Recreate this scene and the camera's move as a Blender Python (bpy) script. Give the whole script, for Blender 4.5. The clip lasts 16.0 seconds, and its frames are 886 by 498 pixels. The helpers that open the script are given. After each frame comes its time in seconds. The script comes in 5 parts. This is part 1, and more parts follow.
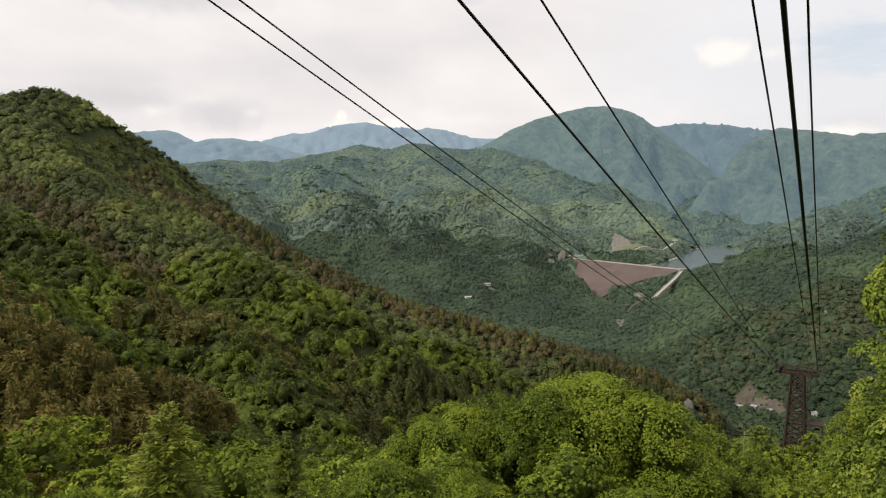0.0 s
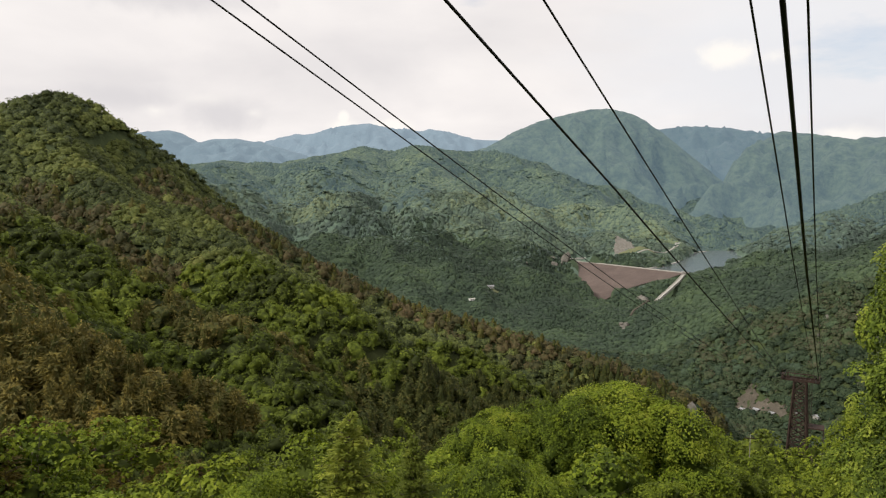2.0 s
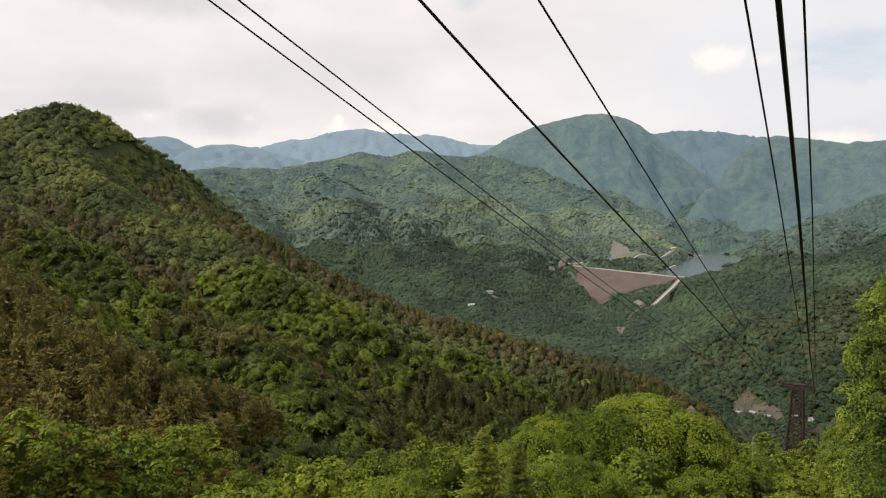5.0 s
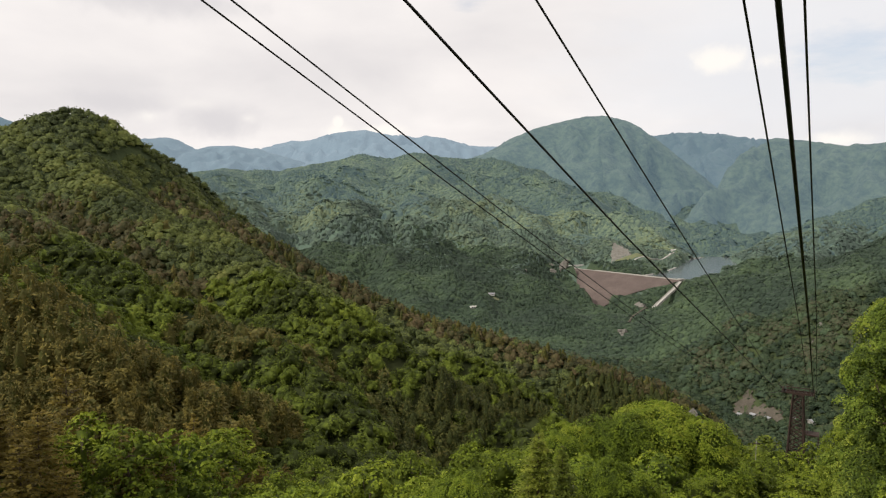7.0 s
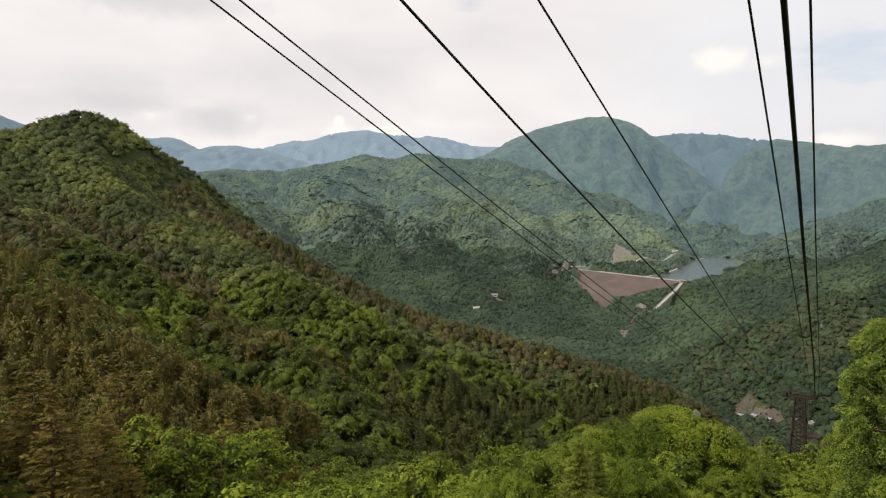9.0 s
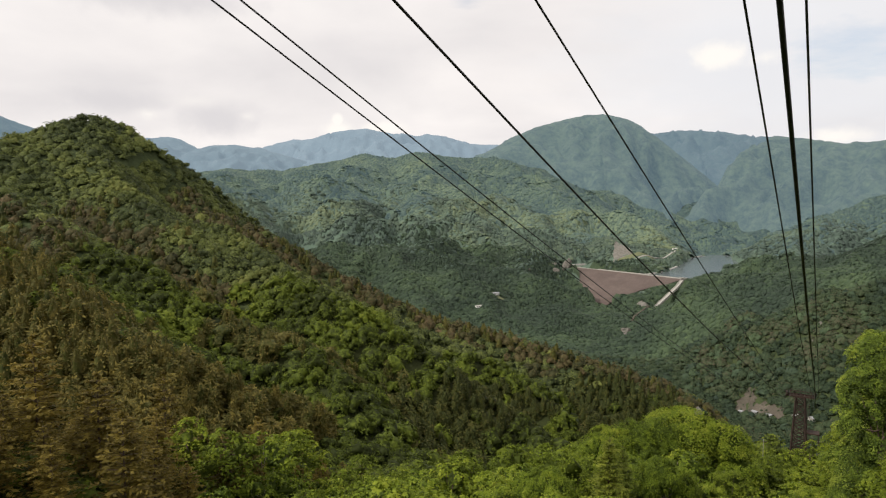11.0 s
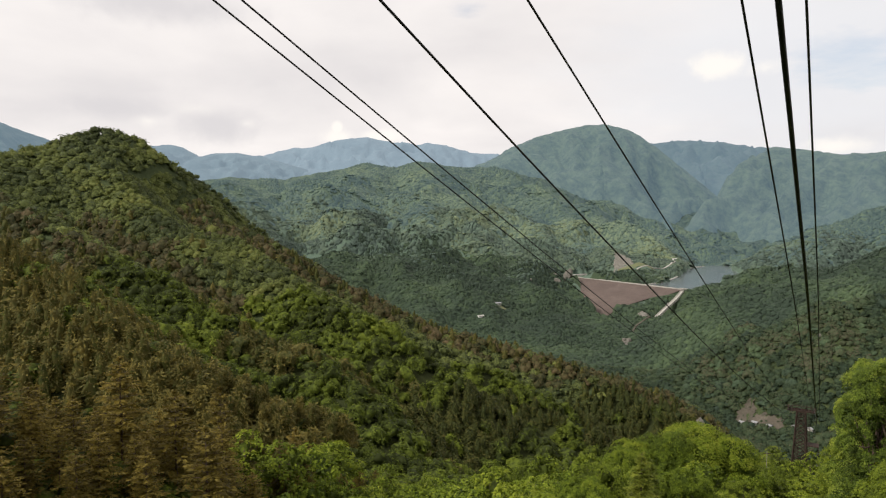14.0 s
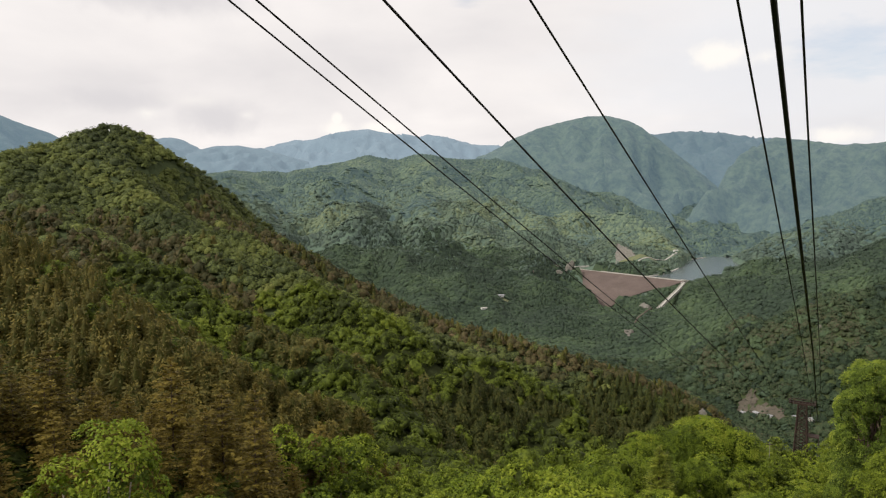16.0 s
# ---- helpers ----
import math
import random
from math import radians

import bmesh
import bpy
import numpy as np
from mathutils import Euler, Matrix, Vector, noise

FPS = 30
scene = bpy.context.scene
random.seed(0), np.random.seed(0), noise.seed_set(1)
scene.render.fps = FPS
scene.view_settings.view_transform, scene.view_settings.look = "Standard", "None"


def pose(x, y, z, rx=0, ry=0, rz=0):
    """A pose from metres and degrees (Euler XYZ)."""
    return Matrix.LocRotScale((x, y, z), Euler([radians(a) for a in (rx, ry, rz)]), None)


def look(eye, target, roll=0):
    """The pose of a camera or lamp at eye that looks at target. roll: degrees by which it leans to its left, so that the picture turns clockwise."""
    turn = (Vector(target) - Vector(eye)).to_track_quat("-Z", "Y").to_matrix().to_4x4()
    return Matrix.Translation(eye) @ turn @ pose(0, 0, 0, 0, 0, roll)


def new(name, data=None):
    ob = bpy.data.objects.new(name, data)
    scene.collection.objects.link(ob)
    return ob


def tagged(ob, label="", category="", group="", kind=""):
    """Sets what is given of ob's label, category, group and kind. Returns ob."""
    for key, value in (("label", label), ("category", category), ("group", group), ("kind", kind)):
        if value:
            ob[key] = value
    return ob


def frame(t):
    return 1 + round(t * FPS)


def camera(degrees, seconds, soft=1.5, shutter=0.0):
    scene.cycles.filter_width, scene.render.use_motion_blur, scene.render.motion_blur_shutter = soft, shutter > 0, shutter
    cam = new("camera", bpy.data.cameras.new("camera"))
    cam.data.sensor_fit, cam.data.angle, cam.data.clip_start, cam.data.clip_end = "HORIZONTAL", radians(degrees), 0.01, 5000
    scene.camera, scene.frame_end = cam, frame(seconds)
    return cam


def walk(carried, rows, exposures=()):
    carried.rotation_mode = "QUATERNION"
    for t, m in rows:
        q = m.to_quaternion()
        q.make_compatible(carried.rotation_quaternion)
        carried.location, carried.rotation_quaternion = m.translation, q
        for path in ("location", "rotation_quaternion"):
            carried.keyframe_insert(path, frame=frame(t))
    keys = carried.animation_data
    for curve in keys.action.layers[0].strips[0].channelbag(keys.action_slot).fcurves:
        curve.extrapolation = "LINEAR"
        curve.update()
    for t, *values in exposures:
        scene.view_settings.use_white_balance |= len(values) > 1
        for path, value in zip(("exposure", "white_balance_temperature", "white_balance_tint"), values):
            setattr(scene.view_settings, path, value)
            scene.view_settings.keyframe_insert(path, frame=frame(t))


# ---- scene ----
import functools

cam = camera(65.7, 16.0, 1.2)
METRES, EYE, TILT, LEAN, TURN = 75.0, 200.0, -5.0, 0.0, 0.0
ROWS = [
    (0.0, 0.0, 0.0, 0.0, 0.0, 0.0, 0.0),
    (0.5, -0.0147, -0.0268, 0.0064, 0.05, -0.37, 0.15),
    (1.0, -0.0292, -0.0534, 0.0132, 0.11, -0.49, 0.16),
    (1.5, -0.0437, -0.0791, 0.0207, 0.12, -0.28, -0.06),
    (2.0, -0.0582, -0.1064, 0.0288, 0.12, 0.08, -0.3),
    (2.5, -0.0728, -0.1324, 0.0369, 0.07, 0.43, -0.63),
    (3.0, -0.0877, -0.1591, 0.0444, -0.09, 0.66, -0.61),
    (3.5, -0.1023, -0.1856, 0.0517, -0.25, 0.64, -0.31),
    (4.0, -0.1172, -0.2126, 0.0588, -0.29, 0.42, 0.0),
    (6.5, -0.1892, -0.3413, 0.0961, -0.26, 0.41, -0.19),
    (7.0, -0.2041, -0.368, 0.1046, -0.32, 0.49, -0.13),
    (7.5, -0.2188, -0.3947, 0.1122, -0.21, 0.46, -0.11),
    (8.0, -0.2337, -0.4213, 0.1204, -0.18, 0.39, -0.16),
    (8.5, -0.2484, -0.4474, 0.1287, -0.22, 0.33, -0.22),
    (9.0, -0.2635, -0.4739, 0.1363, -0.26, 0.46, -0.25),
    (11.5, -0.3374, -0.6063, 0.1772, -0.33, 0.24, 0.08),
    (12.0, -0.3522, -0.6323, 0.1852, -0.33, 0.34, 0.02),
    (12.5, -0.3659, -0.6583, 0.1938, -0.28, 0.45, -0.11),
    (13.0, -0.3818, -0.6852, 0.2026, -0.27, 0.64, -0.16),
    (13.5, -0.3964, -0.7112, 0.2114, -0.32, 0.74, -0.2),
    (14.0, -0.4116, -0.7381, 0.2194, -0.41, 0.92, -0.19),
    (14.5, -0.4261, -0.7649, 0.2283, -0.49, 0.99, -0.12),
    (15.0, -0.4412, -0.7921, 0.2368, -0.49, 0.76, -0.03),
    (15.5, -0.4566, -0.8188, 0.2454, -0.42, 0.47, 0.02),
    (16.0, -0.4711, -0.8444, 0.2541, -0.36, 0.19, 0.03),
]
walk(cam, [(t, pose(0, 0, EYE, TILT, LEAN, TURN) @ pose(METRES * x, METRES * y, METRES * z, 90 + pitch, roll, yaw)) for t, x, y, z, yaw, pitch, roll in ROWS])

# ---- world and sun ----
SUN_AZ, SUN_EL = -112.0, 42.0          # degrees: clockwise from +y, and above the horizon
world = bpy.data.worlds.new("sky")
scene.world = world
world.use_nodes = True
wn, wl = world.node_tree.nodes, world.node_tree.links
wn.clear()


def wnode(kind, **values):
    n = wn.new(kind)
    for k, v in values.items():
        n.inputs[k].default_value = v
    return n


sky = wn.new("ShaderNodeTexSky")
sky.sky_type, sky.sun_disc = "NISHITA", False
sky.sun_elevation, sky.sun_rotation = radians(SUN_EL), radians(SUN_AZ)
sky.air_density, sky.dust_density = 1.0, 2.0
sky_bg = wnode("ShaderNodeBackground", Strength=0.145)
wl.new(sky.outputs[0], sky_bg.inputs["Color"])
co = wn.new("ShaderNodeTexCoord")
sep = wn.new("ShaderNodeSeparateXYZ")
wl.new(co.outputs["Generated"], sep.inputs[0])
# the cloud deck: directions laid onto a flat layer overhead
zc = wnode("ShaderNodeMath"); zc.operation = "MAXIMUM"; zc.inputs[1].default_value = 0.02
wl.new(sep.outputs["Z"], zc.inputs[0])
zs = wnode("ShaderNodeMath"); zs.operation = "ADD"; zs.inputs[1].default_value = 0.30
wl.new(zc.outputs[0], zs.inputs[0])
flat = wn.new("ShaderNodeCombineXYZ")
for axis in "XY":
    dv = wnode("ShaderNodeMath"); dv.operation = "DIVIDE"
    wl.new(sep.outputs[axis], dv.inputs[0]); wl.new(zs.outputs[0], dv.inputs[1])
    wl.new(dv.outputs[0], flat.inputs[axis])
deck = wnode("ShaderNodeTexNoise", Scale=0.9, Detail=7.0, Roughness=0.55, Distortion=0.3)
wl.new(flat.outputs[0], deck.inputs["Vector"])
cover = wn.new("ShaderNodeMapRange")
cover.inputs["From Min"].default_value, cover.inputs["From Max"].default_value = 0.18, 0.36
wl.new(deck.outputs["Fac"], cover.inputs["Value"])
billow = wnode("ShaderNodeTexNoise", Scale=1.7, Detail=8.0, Roughness=0.5, Distortion=0.2)
shift = wn.new("ShaderNodeVectorMath"); shift.inputs[1].default_value = (3.1, 7.7, 1.3)
wl.new(flat.outputs[0], shift.inputs[0]); wl.new(shift.outputs[0], billow.inputs["Vector"])
tone = wn.new("ShaderNodeValToRGB")
tone.color_ramp.elements[0].position, tone.color_ramp.elements[0].color = 0.30, (0.80, 0.765, 0.765, 1)
tone.color_ramp.elements[1].position, tone.color_ramp.elements[1].color = 0.66, (0.985, 0.935, 0.91, 1)
wl.new(billow.outputs["Fac"], tone.inputs["Fac"])
# ragged edges for single clouds, and long streaks for the breaks in the cover
rag = wnode("ShaderNodeTexNoise", Scale=30.0, Detail=6.0, Roughness=0.55, Distortion=0.15)
wl.new(co.outputs["Generated"], rag.inputs["Vector"])
lay = wn.new("ShaderNodeVectorMath"); lay.operation = "MULTIPLY"; lay.inputs[1].default_value = (1, 1, 4.5)
streak = wnode("ShaderNodeTexNoise", Scale=9.0, Detail=6.0, Roughness=0.6, Distortion=0.3)
wl.new(co.outputs["Generated"], lay.inputs[0]); wl.new(lay.outputs[0], streak.inputs["Vector"])


def cloud_spot(way, wide, tall, fray, edge, pattern):
    """How much of one cloud stands in a direction: an oval of given half-widths (radians) with a frayed rim."""
    d = Vector(way).normalized()
    r = d.cross(Vector((0, 0, 1))).normalized()
    axes = wn.new("ShaderNodeCombineXYZ")
    for axis, v in (("X", r / wide), ("Y", r.cross(d) / tall)):
        dot = wn.new("ShaderNodeVectorMath"); dot.operation = "DOT_PRODUCT"
        off = wnode("ShaderNodeMath"); off.operation = "SUBTRACT"
        dot.inputs[1].default_value = v
        off.inputs[1].default_value = d.dot(v)
        wl.new(co.outputs["Generated"], dot.inputs[0]); wl.new(dot.outputs["Value"], off.inputs[0])
        wl.new(off.outputs[0], axes.inputs[axis])
    far = wn.new("ShaderNodeVectorMath"); far.operation = "LENGTH"
    wl.new(axes.outputs[0], far.inputs[0])
    fr = wnode("ShaderNodeMath"); fr.operation = "MULTIPLY_ADD"
    fr.inputs[1].default_value, fr.inputs[2].default_value = fray, 1 - fray * 0.5
    wl.new(pattern.outputs["Fac"], fr.inputs[0])
    gap = wnode("ShaderNodeMath"); gap.operation = "SUBTRACT"
    wl.new(fr.outputs[0], gap.inputs[0]); wl.new(far.outputs["Value"], gap.inputs[1])
    on = wn.new("ShaderNodeMapRange"); on.interpolation_type = "SMOOTHSTEP"
    on.inputs["From Min"].default_value, on.inputs["From Max"].default_value = 0.0, edge
    wl.new(gap.outputs[0], on.inputs["Value"])
    return on.outputs[0]


def most(a, c):
    m = wnode("ShaderNodeMath"); m.operation = "MAXIMUM"
    wl.new(a, m.inputs[0]); wl.new(c, m.inputs[1])
    return m.outputs[0]


def tinted(source, amount, colour, strength=1.0):
    k = wnode("ShaderNodeMath"); k.operation = "MULTIPLY"; k.inputs[1].default_value = strength
    wl.new(amount, k.inputs[0])
    m = wn.new("ShaderNodeMix"); m.data_type = "RGBA"
    wl.new(k.outputs[0], m.inputs[0]); wl.new(source, m.inputs[6]); m.inputs[7].default_value = (*colour, 1)
    return m.outputs[2]


grey = functools.reduce(most, [cloud_spot(*c, 0.9, 0.9, rag) for c in (
    ((-0.305, 0.9465, 0.100), 0.085, 0.034), ((-0.42, 0.90, 0.118), 0.10, 0.022), ((-0.36, 0.90, 0.25), 0.16, 0.035))])
heaps = functools.reduce(most, [cloud_spot(*c, rag) for c in (
    ((0.3670, 0.9135, 0.1765), 0.043, 0.022, 1.3, 0.7), ((0.4230, 0.8900, 0.1720), 0.052, 0.018, 2.0, 1.6),
    ((0.4990, 0.8640, 0.0700), 0.055, 0.018, 1.1, 0.9), ((-0.1470, 0.9853, 0.0880), 0.030, 0.016, 1.3, 0.8), ((-0.1440, 0.9853, 0.1010), 0.010, 0.012, 0.6, 0.6),
    ((-0.0780, 0.9920, 0.0900), 0.040, 0.014, 0.9, 0.7), ((-0.2640, 0.9568, 0.1040), 0.016, 0.009, 2.4, 1.9),
    ((-0.3300, 0.9423, 0.1225), 0.050, 0.014, 2.0, 2.2), ((-0.3850, 0.9194, 0.1030), 0.026, 0.011, 2.2, 2.0))])
breaks = functools.reduce(most, [cloud_spot(*c, 1.9, 1.1, streak) for c in (
    ((0.500, 0.845, 0.172), 0.115, 0.036), ((0.04, 0.965, 0.262), 0.035, 0.016))])
cool = cloud_spot((0.47, 0.86, 0.17), 0.40, 0.20, 0.5, 0.8, streak)
deck_tone = tinted(tinted(tone.outputs["Color"], cool, (0.845, 0.855, 0.89), 0.75), grey, (0.74, 0.71, 0.72), 0.9)
cloud_bg = wnode("ShaderNodeBackground", Strength=1.0)
wl.new(tinted(deck_tone, heaps, (1.03, 0.985, 0.93)), cloud_bg.inputs["Color"])
thin = wnode("ShaderNodeMath"); thin.operation = "MULTIPLY_ADD"; thin.inputs[1].default_value = -0.30
wl.new(breaks, thin.inputs[0]); wl.new(cover.outputs[0], thin.inputs[2])
sky_mix = wn.new("ShaderNodeMixShader")
wl.new(most(thin.outputs[0], heaps), sky_mix.inputs["Fac"])
wl.new(sky_bg.outputs[0], sky_mix.inputs[1]); wl.new(cloud_bg.outputs[0], sky_mix.inputs[2])
out = wn.new("ShaderNodeOutputWorld")
wl.new(sky_mix.outputs[0], out.inputs["Surface"])

sun = new("sun", bpy.data.lights.new("sun", "SUN"))
sun.data.energy, sun.data.angle, sun.data.color = 3.1, radians(4), (1.0, 0.95, 0.86)
az, el = radians(SUN_AZ), radians(SUN_EL)
sun_way = Vector((math.sin(az) * math.cos(el), math.cos(az) * math.cos(el), math.sin(el)))
sun.matrix_world = look(sun_way * 900, (0, 0, 0))

# ---- materials ----
def material(name):
    m = bpy.data.materials.new(name)
    m.use_nodes = True
    nt = m.node_tree
    return m, nt.nodes, nt.links, nt.nodes["Principled BSDF"]


def noise_node(n, l, scale, detail=5.0, rough=0.6, coord="Object"):
    tc = n.new("ShaderNodeTexCoord")
    t = n.new("ShaderNodeTexNoise")
    t.inputs["Scale"].default_value, t.inputs["Detail"].default_value, t.inputs["Roughness"].default_value = scale, detail, rough
    l.new(tc.outputs[coord], t.inputs["Vector"])
    return t


def ramp_node(n, l, source, stops):
    r = n.new("ShaderNodeValToRGB")
    while len(r.color_ramp.elements) < len(stops):
        r.color_ramp.elements.new(0.5)
    for e, (p, c) in zip(r.color_ramp.elements, stops):
        e.position, e.color = p, (*c, 1)
    l.new(source, r.inputs["Fac"])
    return r


def bump_node(n, l, source, b, strength=0.5, distance=0.1):
    u = n.new("ShaderNodeBump")
    u.inputs["Strength"].default_value, u.inputs["Distance"].default_value = strength, distance
    l.new(source, u.inputs["Height"])
    l.new(u.outputs[0], b.inputs["Normal"])


def mat_surface(name, stops, scale, rough=0.8, metal=0.0, bump=0.4, fine=6.0, distance=0.05):
    """Mottled surface: one broad noise for colour, one fine noise for relief."""
    m, n, l, b = material(name)
    t = noise_node(n, l, scale)
    f = noise_node(n, l, scale * fine, 3.0)
    mix = n.new("ShaderNodeMath")
    mix.operation = "MULTIPLY_ADD"
    mix.inputs[1].default_value, mix.inputs[2].default_value = 0.35, 0.0
    l.new(f.outputs["Fac"], mix.inputs[0])
    add = n.new("ShaderNodeMath")
    add.operation = "MULTIPLY_ADD"
    add.inputs[1].default_value = 0.65
    l.new(t.outputs["Fac"], add.inputs[0])
    l.new(mix.outputs[0], add.inputs[2])
    r = ramp_node(n, l, add.outputs[0], stops)
    l.new(r.outputs["Color"], b.inputs["Base Color"])
    b.inputs["Roughness"].default_value, b.inputs["Metallic"].default_value = rough, metal
    b.inputs["Specular IOR Level"].default_value = 0.25
    bump_node(n, l, f.outputs["Fac"], b, bump, distance)
    return m


def mat_leaf(name, stops, by="object", through_light=0.3, rough=0.7, spread=0.45, grain=0.0, glow=None, sprays=0.0):
    """Leaves: the tree's own tint (Object Info's Random, or the tint stored with a joined crown), varied leaf by leaf."""
    m, n, l, b = material(name)
    if by == "object":
        tree = n.new("ShaderNodeObjectInfo").outputs["Random"]
    else:
        at = n.new("ShaderNodeAttribute")
        at.attribute_name = "tint"
        tree = at.outputs["Fac"]
    leaf = n.new("ShaderNodeNewGeometry").outputs["Random Per Island"]
    a = n.new("ShaderNodeMath"); a.operation = "MULTIPLY"; a.inputs[1].default_value = spread
    l.new(leaf, a.inputs[0])
    c = n.new("ShaderNodeMath"); c.operation = "MULTIPLY_ADD"; c.inputs[1].default_value = 1 - spread
    l.new(tree, c.inputs[0]); l.new(a.outputs[0], c.inputs[2])
    mixed = c.outputs[0]
    if by == "object":                                      # inner leaves darkened: crown shade painted into the tint
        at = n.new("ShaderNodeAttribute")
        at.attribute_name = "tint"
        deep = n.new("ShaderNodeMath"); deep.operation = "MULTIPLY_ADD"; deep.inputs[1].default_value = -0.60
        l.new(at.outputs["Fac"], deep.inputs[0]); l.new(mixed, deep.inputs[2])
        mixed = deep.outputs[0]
    if sprays:                                              # young and old sprays side by side
        g = noise_node(n, l, sprays, 2.0, 0.6)
        e = n.new("ShaderNodeMath"); e.operation = "MULTIPLY_ADD"; e.inputs[1].default_value = 1.6; e.inputs[2].default_value = -0.77
        l.new(g.outputs["Fac"], e.inputs[0])
        a2 = n.new("ShaderNodeMath"); a2.operation = "ADD"
        l.new(e.outputs[0], a2.inputs[0]); l.new(mixed, a2.inputs[1])
        mixed = a2.outputs[0]
    if grain:                                               # sprays of leaves within a crown
        g = noise_node(n, l, grain, 3.0, 0.7)
        e = n.new("ShaderNodeMath"); e.operation = "MULTIPLY_ADD"; e.inputs[1].default_value = 0.9; e.inputs[2].default_value = -0.45
        l.new(g.outputs["Fac"], e.inputs[0])
        a2 = n.new("ShaderNodeMath"); a2.operation = "ADD"
        l.new(e.outputs[0], a2.inputs[0]); l.new(mixed, a2.inputs[1])
        mixed = a2.outputs[0]
        bump_node(n, l, g.outputs["Fac"], b, 0.4, 0.3 / grain)
    r = ramp_node(n, l, mixed, stops)
    l.new(r.outputs["Color"], b.inputs["Base Color"])
    b.inputs["Roughness"].default_value = rough
    b.inputs["Specular IOR Level"].default_value = 0.18
    if glow:                                                # far backdrop only: haze of the air, added as emission
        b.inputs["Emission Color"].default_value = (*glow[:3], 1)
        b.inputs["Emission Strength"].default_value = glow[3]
    tr = n.new("ShaderNodeBsdfTranslucent")
    l.new(r.outputs["Color"], tr.inputs["Color"])
    mx = n.new("ShaderNodeMixShader")
    mx.inputs["Fac"].default_value = through_light
    l.new(b.outputs[0], mx.inputs[1]); l.new(tr.outputs[0], mx.inputs[2])
    l.new(mx.outputs[0], n["Material Output"].inputs["Surface"])
    return m


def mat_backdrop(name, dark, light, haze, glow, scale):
    """Far wooded slopes; the air's haze is painted on them as emission of the haze colour."""
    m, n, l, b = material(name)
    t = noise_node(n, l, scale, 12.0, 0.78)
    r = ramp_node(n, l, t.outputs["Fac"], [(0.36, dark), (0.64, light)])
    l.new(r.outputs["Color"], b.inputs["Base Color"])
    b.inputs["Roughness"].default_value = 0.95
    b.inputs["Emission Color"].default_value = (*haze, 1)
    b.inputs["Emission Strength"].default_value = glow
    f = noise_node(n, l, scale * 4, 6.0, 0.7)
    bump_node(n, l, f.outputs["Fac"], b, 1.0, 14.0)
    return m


M_FLOOR = mat_surface("forest_floor", [(0.3, (0.024, 0.030, 0.009)), (0.55, (0.040, 0.050, 0.014)), (0.75, (0.056, 0.054, 0.020))], 0.05, 0.95, bump=0.8, fine=30, distance=0.5)
# the farther floors are paler and bluer: haze painted into their base colours
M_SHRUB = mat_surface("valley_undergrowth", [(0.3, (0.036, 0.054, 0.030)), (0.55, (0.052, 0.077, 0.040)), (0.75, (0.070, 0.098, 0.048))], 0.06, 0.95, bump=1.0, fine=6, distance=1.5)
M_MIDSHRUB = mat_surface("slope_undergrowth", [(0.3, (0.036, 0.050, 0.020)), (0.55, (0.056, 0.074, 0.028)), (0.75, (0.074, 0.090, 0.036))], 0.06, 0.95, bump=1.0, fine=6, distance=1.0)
M_FARSHRUB = mat_surface("hazed_undergrowth", [(0.3, (0.080, 0.118, 0.092)), (0.55, (0.104, 0.150, 0.110)), (0.75, (0.130, 0.178, 0.124))], 0.05, 0.95, bump=1.0, fine=6, distance=2.0)
M_SPRING = mat_leaf("spring_leaves", [(0.0, (0.061, 0.090, 0.009)), (0.35, (0.143, 0.196, 0.014)), (0.7, (0.204, 0.256, 0.020)), (1.0, (0.281, 0.315, 0.036))], "object", 0.25, sprays=1.1)
M_SUMMER = mat_leaf("broad_leaves", [(0.0, (0.070, 0.096, 0.009)), (0.5, (0.165, 0.214, 0.016)), (1.0, (0.285, 0.326, 0.030))], "object", sprays=1.1)
M_BRIGHT = mat_leaf("sunlit_leaves", [(0.0, (0.050, 0.076, 0.011)), (0.5, (0.150, 0.209, 0.023)), (1.0, (0.306, 0.351, 0.048))], "object", 0.25, sprays=1.1)
M_PINE = mat_leaf("pine_needles", [(0.0, (0.060, 0.047, 0.010)), (0.5, (0.150, 0.115, 0.019)), (1.0, (0.230, 0.172, 0.033))], "object", 0.2, sprays=1.1)
M_CYPRESS = mat_leaf("cypress_needles", [(0.0, (0.081, 0.106, 0.016)), (0.6, (0.163, 0.197, 0.025)), (1.0, (0.287, 0.315, 0.042))], "object", 0.25, sprays=1.1)
M_HILL = mat_leaf("hillside_leaves", [(0.0, (0.033, 0.044, 0.008)), (0.3, (0.074, 0.099, 0.011)), (0.65, (0.128, 0.164, 0.017)), (1.0, (0.195, 0.228, 0.025))], "tint", 0.2, spread=0.34, sprays=0.45)
# lifted and greyed for distance: haze painted into the leaf colour
M_MIDHILL = mat_leaf("hazed_hillside_leaves", [(0.0, (0.042, 0.056, 0.020)), (0.3, (0.097, 0.118, 0.033)), (0.65, (0.150, 0.175, 0.044)), (1.0, (0.214, 0.219, 0.060))], "tint", 0.2, spread=0.24, sprays=0.9)
M_HILLPINE = mat_leaf("hillside_needles", [(0.0, (0.040, 0.050, 0.013)), (0.3, (0.076, 0.082, 0.017)), (0.65, (0.108, 0.097, 0.027)), (1.0, (0.205, 0.164, 0.036))], "tint", 0.15, spread=0.34, sprays=0.45)
